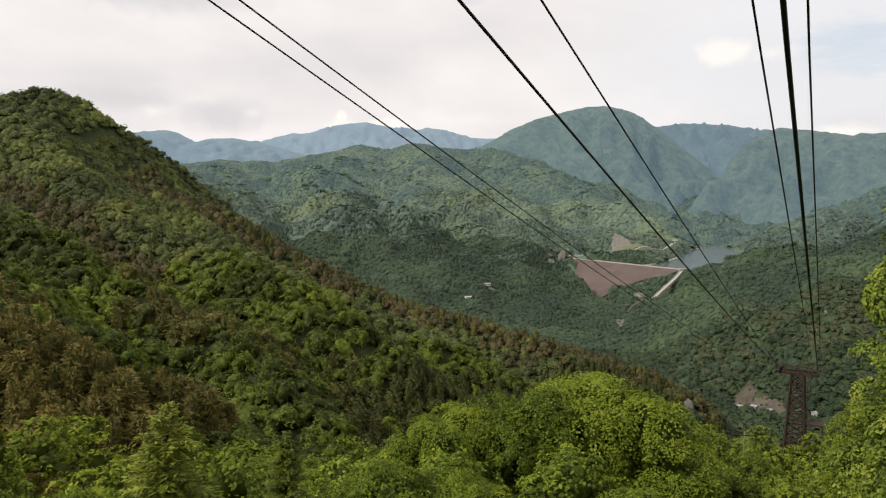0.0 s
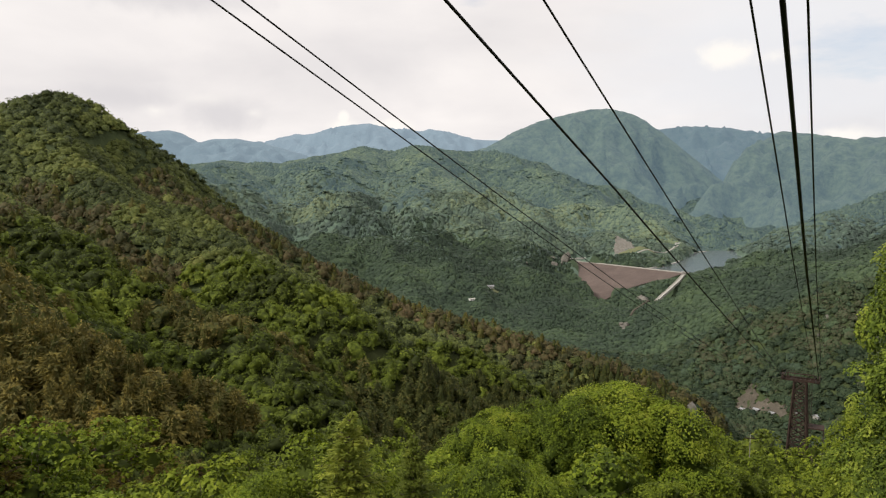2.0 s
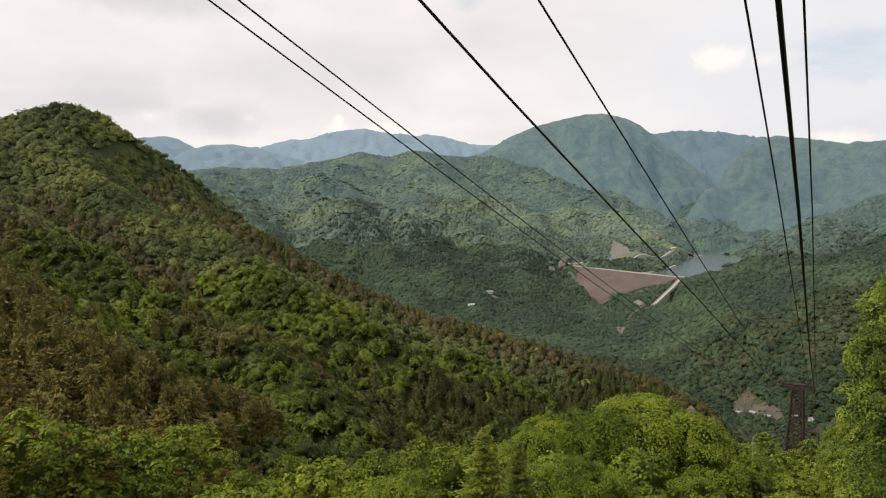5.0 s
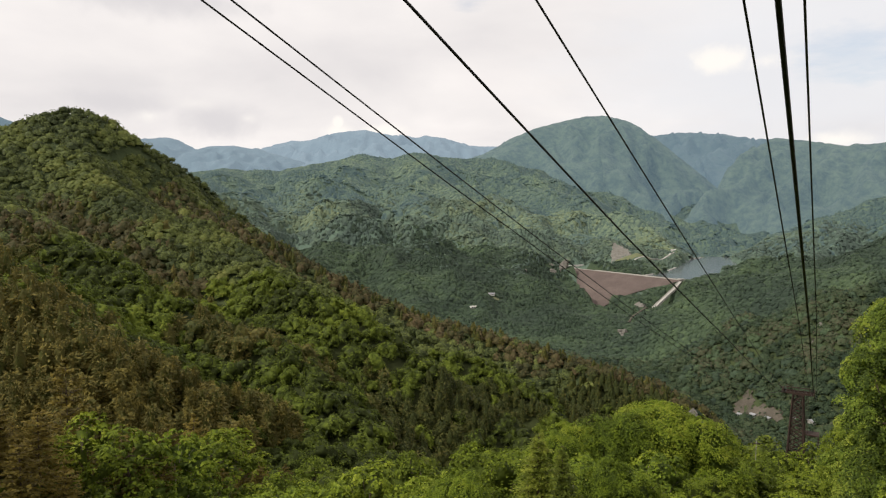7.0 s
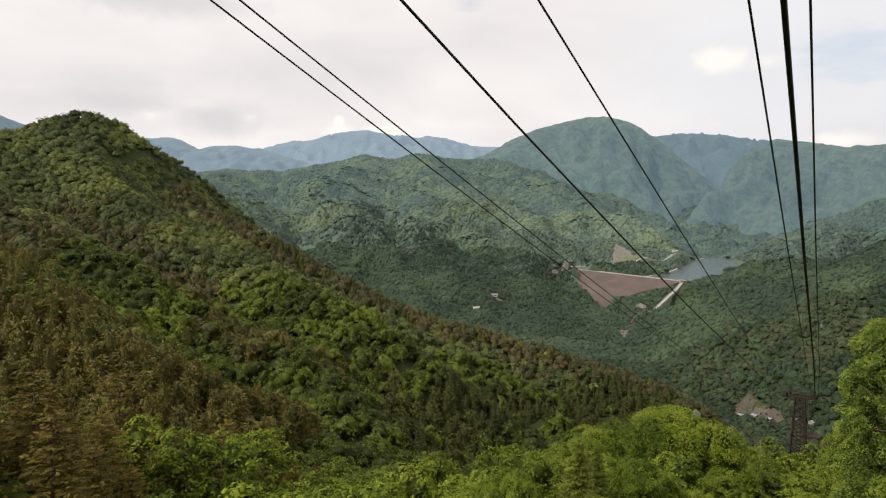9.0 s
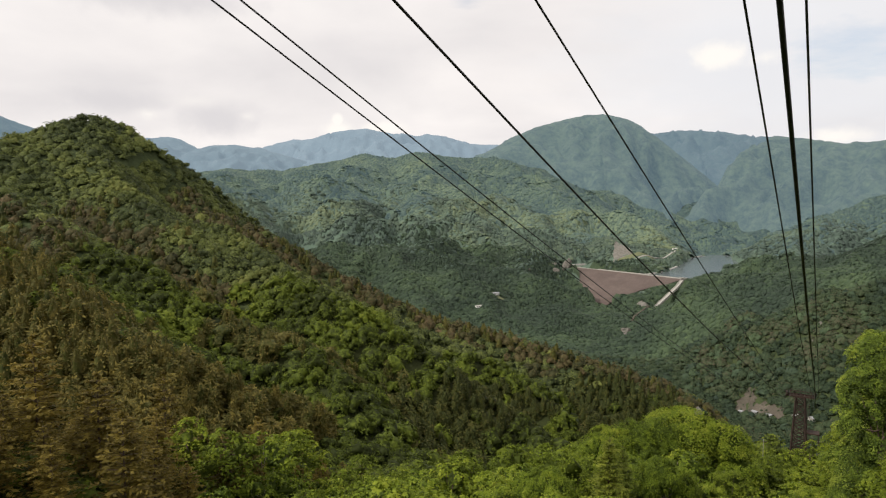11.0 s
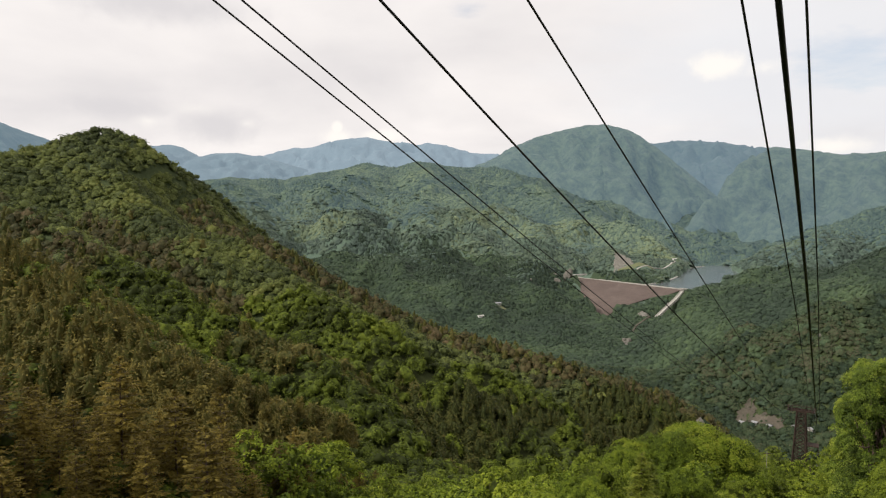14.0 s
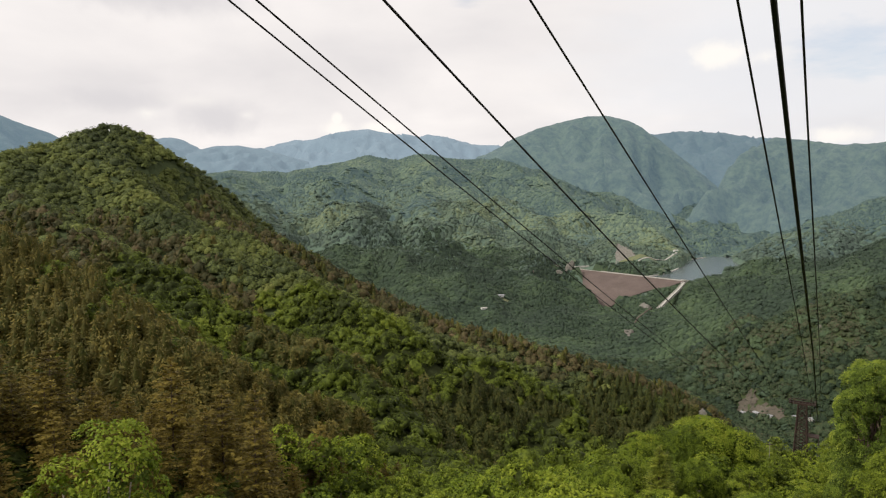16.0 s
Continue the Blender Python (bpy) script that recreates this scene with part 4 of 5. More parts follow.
def tree_thing(name, meshes, label, x, y, scale, turn, group="", top=None):
    trunk, crown = meshes
    z = float(ground_z(x, y))
    e = new(name)
    e.matrix_world = Matrix.Translation((x, y, z)) @ Matrix.Rotation(turn, 4, "Z") @ Matrix.Diagonal((scale[0], scale[0], scale[1], 1))
    tagged(e, label, "tree", group)
    part("trunk", trunk, e)
    part("crown", crown, e)
    return e


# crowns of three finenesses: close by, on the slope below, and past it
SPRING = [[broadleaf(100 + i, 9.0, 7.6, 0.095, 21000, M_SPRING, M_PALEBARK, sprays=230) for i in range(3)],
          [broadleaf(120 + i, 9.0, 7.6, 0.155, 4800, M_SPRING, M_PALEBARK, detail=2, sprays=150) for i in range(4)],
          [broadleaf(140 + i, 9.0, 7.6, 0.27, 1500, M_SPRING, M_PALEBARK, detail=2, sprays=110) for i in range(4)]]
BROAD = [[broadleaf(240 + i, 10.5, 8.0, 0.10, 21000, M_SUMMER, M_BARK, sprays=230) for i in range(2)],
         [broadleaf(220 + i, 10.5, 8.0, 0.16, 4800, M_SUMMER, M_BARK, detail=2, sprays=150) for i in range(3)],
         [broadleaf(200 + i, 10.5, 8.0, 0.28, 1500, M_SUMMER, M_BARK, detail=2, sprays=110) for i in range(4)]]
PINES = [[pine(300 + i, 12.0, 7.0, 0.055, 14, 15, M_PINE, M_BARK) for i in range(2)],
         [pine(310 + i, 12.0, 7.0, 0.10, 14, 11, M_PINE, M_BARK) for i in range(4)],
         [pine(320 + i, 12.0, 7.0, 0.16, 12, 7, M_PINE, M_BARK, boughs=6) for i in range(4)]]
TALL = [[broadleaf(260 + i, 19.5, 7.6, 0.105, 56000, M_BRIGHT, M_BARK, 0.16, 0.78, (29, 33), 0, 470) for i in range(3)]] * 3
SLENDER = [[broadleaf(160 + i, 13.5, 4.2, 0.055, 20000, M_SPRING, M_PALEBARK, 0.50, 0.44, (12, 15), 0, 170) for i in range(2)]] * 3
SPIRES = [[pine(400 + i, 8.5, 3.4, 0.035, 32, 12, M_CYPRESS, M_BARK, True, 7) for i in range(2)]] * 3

L_SPRING = "broadleaved tree in bright yellow-green spring leaf on the slope"
L_BROAD = "dark green broadleaved tree in full leaf on the slope"
L_PINE = "pine with brownish olive needles on the slope"
L_TALL = "tall leafy broadleaved tree crowding the edge of the ropeway"
L_SPIRE = "slender olive-green cypress with a pointed top"

taken = []


def near_tree(kind, x, y, top=None, wide=1.0, chosen=False):
    """One tree; top sets the height of its crown above the datum."""
    rng = random.Random(int(x * 31 + y * 57 + 9999))
    base = float(ground_z(x, y))
    s = min(70, max(0, x * UP.x + y * UP.y))
    gap = math.hypot(x - UP.x * s, y - UP.y * s)            # plan distance from the cabin's way
    fine = 0 if gap < (75 if chosen else 13) else 1 if gap < 42 else 2
    meshes, h, name, label = {
        "spring": (SPRING[fine], 9.0, "spring_tree", L_SPRING),
        "broad": (BROAD[fine], 10.5, "broadleaf_tree", L_BROAD),
        "pine": (PINES[fine], 12.0, "pine_tree", L_PINE),
        "slender": (SLENDER[fine], 13.5, "slender_tree", "slender broadleaved tree in pale yellow-green leaf"),
        "tall": (TALL[fine], 19.5, "tall_broadleaf_tree", L_TALL),
        "spire": (SPIRES[fine], 8.5, "cypress_tree", L_SPIRE)}[kind]
    hs = (top - base) / (h * 0.97) if top else 0.75 + 0.5 * rng.random()
    ws = wide * (min(1.5, max(0.75, hs)) if top else hs * (0.9 + 0.25 * rng.random()))
    taken.append((x, y, 2.6 * ws))
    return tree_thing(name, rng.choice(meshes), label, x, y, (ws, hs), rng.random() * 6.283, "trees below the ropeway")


for kind, x, y, top, wide in (
        ("spire", -8.3, 20.0, 193.2, 1.0), ("spire", -5.8, 24.5, 190.6, 0.9),
        ("spring", -13, 22.5, 189.0, 0.8), ("spring", -1.5, 25, 189.0, 0.8), ("spring", 1.0, 30.3, 186.8, 0.8), ("spring", -14.2, 28, 186.8, 0.8),
        ("spring", 12.8, 59, 182.6, 1.1), ("spring", 14.5, 64, 181.5, 1.0), ("spring", -1, 54, 181.0, 1.0), ("spring", 5.3, 57.6, 181.2, 1.0), ("spring", 9.0, 57.4, 182.1, 1.0), ("spring", 16.8, 56.5, 182.0, 1.0), ("spring", 1.6, 58.5, 180.6, 1.0),
        ("broad", -66, 69, 178.2, 1.1), ("broad", -58, 65, 178.0, 1.0), ("broad", -55, 99, 166.0, 1.1), ("spring", -55.5, 75.5, 173.5, 1.0), ("broad", -54, 87, 169.5, 1.1),
        ("broad", -44, 128, 149.5, 1.0),
        ("pine", -76, 62, 186.0, 1.0), ("pine", -60, 84, 172.0, 1.0), ("pine", -80, 51, 196.5, 1.0), ("pine", -72, 52, 191.0, 1.0), ("pine", -63.5, 41, 189.0, 1.0), ("pine", -92, 37, 202.0, 1.1), ("pine", -73.5, 78.6, 184.0, 1.0), ("pine", -66, 112, 164.5, 1.0),
        ("slender", -43.2, -46.0, 218.9, 0.9), ("slender", -40.4, -46.0, 217.2, 0.8),
        ("tall", 15.9, 17.3, 204.0, 0.9), ("tall", 23.0, 29.5, 201.0, 1.05), ("tall", 20.2, 22.9, 202.0, 1.05), ("tall", 29.0, 40.0, 191.0, 0.92), ("tall", 13.6, 5.0, 204.5, 0.85), ("tall", 26.2, 33.5, 196.5, 0.92),
        ("tall", 29.5, 22, 207.0, 0.8), ("pine", 24, 14, 212.0, 0.8), ("broad", 34, 51.0, 183.0, 0.8)):
    near_tree(kind, x, y, top, wide, kind in ("spring", "broad"))


def clear_of_rope(x, y, top):
    s = x * UP.x + y * UP.y
    side = x * SIDE.x + y * SIDE.y
    if -14 < side < 7 and s > -128:
        return top < 200 + 0.321 * s + 0.000375 * s * s - 5.5
    return True


# conifer stands of the hillside: bands along lines (half width), and blocks
PINE_BANDS = [
    (21, [(-253, 596), (-210, 573), (-166, 560), (-119, 547), (-28, 519), (31, 489), (68, 465), (99, 432), (126, 408), (146, 388), (165, 370)]),
    (16, [(-340, 395), (-268, 359), (-236, 342)]),
    (15, [(-310, 480), (-250, 445), (-210, 405), (-172, 379), (-137, 324), (-112, 314)]),
    (11, [(-122, 322), (-82, 304), (-51, 313), (-39, 294), (-29, 261)]),
    (34, [(-245, 275), (-184, 205), (-155, 197), (-120, 180)]),
    (22, [(-150, 168), (-128, 165), (-106, 170), (-88, 178)]),
]
PINE_BLOCKS = [[(-54, 315), (-26, 320), (10, 391), (38, 382), (39, 363), (8, 295), (-36, 243), (-43, 293)],
               [(66, 435), (100, 430), (136, 381), (118, 352), (89, 345), (60, 357)]]


def pines_grow(x, y):
    """Above 0.6 where conifers hold the slope; and whether they are the dark kind."""
    best = np.full(np.shape(x), -9.0)
    for w, line in PINE_BANDS:
        best = np.maximum(best, 1.35 - along(np.array([(a, c, 0) for a, c in line], float), x, y)[0] / w)
    dark = np.zeros(np.shape(x), bool)
    for poly in PINE_BLOCKS:
        dark |= inside(poly, x + 6 * waves(x, y, 30, 60), y + 6 * waves(x, y, 34, 59))
    return np.where(dark, 1.3, best + 0.30 * waves(x, y, 90, 61) + 0.25 * waves(x, y, 40, 62)), dark


rng = np.random.RandomState(5)
count = 0
for gy in np.arange(-45, 112, 6.3):
    for gx in np.arange(-100, 58, 6.3):
        x, y = gx + rng.uniform(-2.3, 2.3), gy + rng.uniform(-2.3, 2.3)
        az = math.degrees(math.atan2(x + 20, y + 75))
        if not -40 < az < 36 or math.hypot(x + 35, y + 61) < 24 or x * UP.x + y * UP.y > 58:
            continue
        if any((x - a) ** 2 + (y - c) ** 2 < (d + 1.4) ** 2 for a, c, d in taken[:33]):
            continue
        gz = float(ground_z(x, y))
        left = x < -56 + 0.25 * (y - 60)
        if left and waves(np.array(x), np.array(y), 60, 7) > -0.75:
            kind, h = "pine", 12.0
        elif x > 24 or rng.rand() < 0.25:
            kind, h = "broad", 10.5
        else:
            kind, h = "spring", 9.0
        hs = (0.72 + 0.42 * rng.rand()) * (0.82 if kind == "spring" and -25 < x < 25 else 1.0)
        if not clear_of_rope(x, y, gz + h * hs):
            hs *= 0.6
            if not clear_of_rope(x, y, gz + h * hs):
                continue
        count += 1
        near_tree(kind, x, y, gz + h * hs * 0.97)


# ---- the woods: joined crowns ----
def crown_proto(seed, leaves, size, boughs, detail=1, sprays=40, fill=0.82, loose=0.45, deep=1.3):
    """One unit-wide broadleaved crown."""
    rng = np.random.RandomState(seed)
    c, r = dome_lobes(rng, boughs, 0.5, 0.02, 0.70, 0.19 if boughs > 5 else 0.26, 0.08)
    return leafy_crown(rng, c, r, sprays, leaves, size, detail, 0.85, 0.44, fill, -0.5, loose, deep)


def conifer_proto(seed, leaves, size, tiers=9):
    """One unit-wide conifer: short tufts in loose tiers round a ragged cone."""
    rng = np.random.RandomState(seed)
    u = rng.rand(leaves) ** 1.3
    u = (np.floor(u * tiers) + 0.85 * rng.rand(leaves)) / tiers
    t = rng.rand(leaves) * 6.283
    lean = rng.rand(3) * 6.283
    reach = 0.44 * (1.03 - u) ** 0.5 * (0.82 + 0.16 * np.sin(t * 2 + lean[0]) + 0.14 * np.sin(t * 3 + u * 31 + lean[1])) + 0.03
    out = np.stack([np.cos(t), np.sin(t), np.full(leaves, 0.05)], 1) + rng.normal(scale=0.55, size=(leaves, 3))
    q = reach * (0.62 + 0.35 * rng.rand(leaves))
    base = np.stack([q * np.cos(t), q * np.sin(t), 0.10 + 1.15 * u - 0.12 * q], 1)
    wide = np.stack([-np.sin(t), np.cos(t), rng.normal(scale=0.5, size=leaves)], 1)
    v, f = frond_quads(rng, base, out, wide, 0.07 + 0.14 * reach, size * (0.8 + 0.6 * rng.rand(leaves)) + 0.08 * reach)
    age_shade = np.repeat(0.5 * rng.rand(leaves), 4)
    k, rings = 7, 6
    z = np.linspace(0.02, 1.2, rings)
    a = np.arange(k) * 6.283 / k
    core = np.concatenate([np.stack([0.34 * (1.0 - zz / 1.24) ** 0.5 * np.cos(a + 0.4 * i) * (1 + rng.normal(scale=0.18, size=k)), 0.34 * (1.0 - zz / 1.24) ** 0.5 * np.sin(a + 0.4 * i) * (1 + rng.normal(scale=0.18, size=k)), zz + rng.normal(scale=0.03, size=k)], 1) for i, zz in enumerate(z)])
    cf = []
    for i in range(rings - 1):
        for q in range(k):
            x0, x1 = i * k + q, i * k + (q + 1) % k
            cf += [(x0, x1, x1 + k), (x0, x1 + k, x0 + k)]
    # ragged core tinted darker, shade painted between the tufts
    return np.concatenate([v, core]), np.concatenate([f, np.array(cf) + len(v)]), np.r_[age_shade, np.full(len(core), 1.2)]


def far_proto(seed, conifer=False, tufts=0):
    """A far crown: a small uneven dome, with a few tufts of foliage standing out of it."""
    rng = np.random.RandomState(seed)
    k = 5
    t = np.arange(k) * 6.283 / k
    rings = [(0.62, -0.30), (0.40, 0.55)] if not conifer else [(0.42, -0.4), (0.25, 0.75)]
    v = [np.stack([r * np.cos(t + 0.5 * j), r * np.sin(t + 0.5 * j), np.full(k, z)], 1) for j, (r, z) in enumerate(rings)]
    v = np.concatenate(v + [np.array([[0, 0, 0.86 if not conifer else 1.35]])])
    v = v * (1 + rng.normal(scale=0.20, size=v.shape))
    f = []
    for i in range(k):
        a, c = i, (i + 1) % k
        f += [(a, c, c + k), (a, c + k, a + k), (k + i, k + (i + 1) % k, 2 * k)]
    age_shade = np.zeros(len(v)) + 0.35
    if tufts:
        d = rng.normal(size=(tufts, 3)); d[:, 2] = np.abs(d[:, 2]) + 0.2
        d /= np.linalg.norm(d, axis=1)[:, None]
        pos = d * np.array([0.52, 0.52, 0.80]) * (0.9 + 0.25 * rng.rand(tufts))[:, None]
        q, which = spray_leaves(rng, pos, d, np.full(tufts, 0.10), 1, 0.26, 1.3, 0.5)
        i = np.arange(tufts)[:, None] * 4 + len(v)
        f = np.concatenate([np.array(f), i + np.array([[0, 1, 3]]), i + np.array([[1, 2, 3]])])
        v = np.concatenate([v, q.reshape(-1, 3)])
        age_shade = np.r_[age_shade, np.repeat(0.8 * rng.rand(tufts) - 0.2, 4)]
    return v, np.array(f), age_shade


def plant(name, protos, x, y, width, height, tint, mat, label, smooth=False):
    """Joins many crowns into one mesh."""
    rng = np.random.RandomState(len(x))
    which = rng.randint(0, len(protos), len(x))
    turn = rng.rand(len(x)) * 6.283
    z = ground_z(x, y)
    xp, xm, yp, ym = ground_z(x + 7, y), ground_z(x - 7, y), ground_z(x, y + 7), ground_z(x, y - 7)
    gx, gy = np.clip((xp - xm) / 14, -1.3, 1.3), np.clip((yp - ym) / 14, -1.3, 1.3)      # crowns lean into the slope
    brow = np.clip((2 * z - xp - xm) + (2 * z - yp - ym), 0, 8)      # on crests they stand straight, and lower
    flat_top = np.clip(1 - brow / 5, 0, 1)
    gx, gy, z = gx * flat_top, gy * flat_top, z - (0.25 if smooth else -0.1) * brow
    width = width * (1 - (0.45 if smooth else 0.15) * (1 - flat_top))
    hug = 0.75 if smooth else 0.4
    V, Fc, T, o = [], [], [], 0
    for k, (pv, pf, deep) in enumerate(protos):
        i = np.where(which == k)[0]
        if not len(i):
            continue
        c, s = np.cos(turn[i])[:, None], np.sin(turn[i])[:, None]
        X = (pv[:, 0] * c - pv[:, 1] * s) * width[i][:, None] + x[i][:, None]
        Y = (pv[:, 0] * s + pv[:, 1] * c) * width[i][:, None] + y[i][:, None]
        Z = pv[:, 2] * height[i][:, None] + z[i][:, None] + hug * (gx[i][:, None] * (X - x[i][:, None]) + gy[i][:, None] * (Y - y[i][:, None]))
        V.append(np.stack([X, Y, Z], -1).reshape(-1, 3))
        Fc.append((pf[None] + (np.arange(len(i)) * len(pv))[:, None, None] + o).reshape(-1, 3))
        # inner parts lose tint: painted shade within each crown
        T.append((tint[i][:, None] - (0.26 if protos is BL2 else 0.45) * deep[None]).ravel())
        o += len(i) * len(pv)
    V, Fc, T = np.concatenate(V), np.concatenate(Fc), np.concatenate(T)
    ob = new(name, mesh_np(name, V, Fc, mat, T, smooth))
    return tagged(ob, label, "forest", kind="stuff")


SCAR = [(298, 657), (290, 650), (280, 645), (274, 638), (272, 628), (280, 606), (296, 580), (306, 586), (297, 606), (293, 622), (298, 640)]
FIELDS = {
    "meadow": [[(58, 1100), (84, 1098), (92, 1114), (66, 1120)], [(360, 1462), (440, 1440), (452, 1462), (380, 1490)]],
    "bare": [SCAR, [(366, 1500), (414, 1494), (424, 1520), (408, 1560), (392, 1585), (382, 1550)], [(232, 1372), (250, 1366), (262, 1384), (246, 1394)], [(206, 1362), (218, 1358), (224, 1376), (212, 1380)], [(312, 1098), (328, 1104), (334, 1122), (314, 1124)], [(249, 964), (259, 962), (265, 985), (258, 996), (250, 984)]],
}
TRACKS = [[(395, 1440), (450, 1462), (500, 1510), (540, 1580)], [(336, 1108), (318, 1088), (303, 1067), (288, 1040), (276, 1015)], [(330, 1400), (360, 1405), (395, 1440)]]
ABUTMENT = [(229, 1394, 54.5), (236, 1400, 57.5), (246, 1405, 60.5), (258, 1409, 62.5), (272, 1412, 63.5), (290, 1415, 64.0)]


# tint spots, fitted to the view: sunlight painted on spurs, green fields, dark conifers; x, y, reach, lighter or darker
TINT_SPOTS = [(8, 1949, 90, 0.35), (99, 1834, 90, 0.35), (187, 1793, 90, 0.35), (338, 1784, 80, 0.35), (436, 1816, 80, 0.4), (522, 1741, 60, 0.4), (-186, 2145, 110, 0.3), (-284, 1612, 70, 0.3), (820, 1654, 90, 0.35),
          (447, 764, 36, 0.35), (454, 1180, 40, 0.4), (224, 828, 30, 0.35), (369, 983, 40, 0.25),
          (-297, 1453, 80, -0.2), (-200, 1468, 80, -0.2), (-46, 1226, 70, -0.25), (52, 1295, 70, -0.25), (169, 1333, 50, -0.4), (311, 1548, 55, -0.45), (101, 1228, 50, -0.4), (147, 1106, 45, -0.2), (179, 977, 40, -0.15), (587, 1054, 60, -0.35), (967, 1529, 120, -0.4), (388, 825, 45, -0.35)]
RED_STANDS = [(322, 859, 24), (334, 780, 22), (280, 713, 18), (366, 687, 24), (353, 627, 18), (380, 628, 22), (330, 700, 16)]


def spot_tint(x, y):
    return sum(k * np.exp(-((x - a) ** 2 + (y - c) ** 2) / r ** 2) for a, c, r, k in TINT_SPOTS)


def wood_spots(r0, r1, spacing, seed, grow=0.0, az0=-47, az1=43):
    """Spots on a jittered polar net, evenly spaced on the ground."""
    rng = np.random.RandomState(seed)
    xs, ys = [], []
    r = r0
    while r < r1:
        step = spacing * (1 + grow * (r - r0) / (r1 - r0))
        n = int(math.radians(az1 - az0) * r / step)
        a = np.radians(az0) + (np.arange(n) + rng.rand(n) * 0.9) * step / r
        q = r + rng.uniform(-0.6, 0.6, n) * step
        xs.append(q * np.sin(a)); ys.append(q * np.cos(a) - 40)
        r += step * 0.92
    x, y = np.concatenate(xs), np.concatenate(ys)
    ok = ~inside(LAKE, x, y) & ~inside(DAM_FACE, x, y) & ~(inside(DAM_CLEAR, x, y) & (x < 300)) & ~((x > -102) & (x < 60) & (y < 113) & (np.degrees(np.arctan2(x + 20, y + 75)) > -40.5))
    for poly in FIELDS["meadow"] + FIELDS["bare"]:
        ok &= ~inside(poly, x, y)
    for line in TRACKS + [[(p[0], p[1]) for p in CHUTE]]:
        ok &= along(np.array([(a, c, 0) for a, c in line], float), x, y)[0] > 6.5
    q = np.hypot(x, y)
    rise = (ground_z(x * (1 + 12 / q), y * (1 + 12 / q)) - ground_z(x, y)) / 12
    ok &= rise > (ground_z(x, y) - 232) / q - np.where((q > 900) | (ground_z(x, y) > 175), 1.1, 0.45)          # none on slopes that turn away from the camera's view
    ok &= along(np.array(ABUTMENT, float), x, y)[0] > 9
    ok &= along(np.array([(a, c, 0) for a, c in RIGHT_FOOT], float), x, y)[0] > np.where(x < 325, 13, 5)
    ok &= along(np.array([(a, c, 0) for a, c in LEFT_FOOT], float), x, y)[0] > 9
    d, _ = along(np.array([(DAM_L[0], DAM_L[1], 0), (DAM_R[0], DAM_R[1], 0)]), x, y)
    ok &= d > 9
    return x[ok], y[ok]


BL0 = [crown_proto(580 + i, 900, 0.046, 9, 3, 110) for i in range(7)]
CF0 = [conifer_proto(590 + i, 1100, 0.026) for i in range(6)]
BL1 = [crown_proto(500 + i, 280, 0.062, 8, 2, 60, 0.9, 0.35, 0.8) for i in range(8)]
CF1 = [conifer_proto(520 + i, 300, 0.040) for i in range(6)]
BL2 = [crown_proto(540 + i, 90, 0.095, 5, 1, 26, 0.90, 0.38, 0.9) for i in range(9)]
CF2 = [conifer_proto(560 + i, 60, 0.065, 7) for i in range(5)]
FARB = [far_proto(580 + i) for i in range(6)]
FARC = [far_proto(600 + i, True) for i in range(4)]
VALB = [far_proto(620 + i, False, 11) for i in range(8)]
VALC = [far_proto(640 + i, True, 9) for i in range(5)]

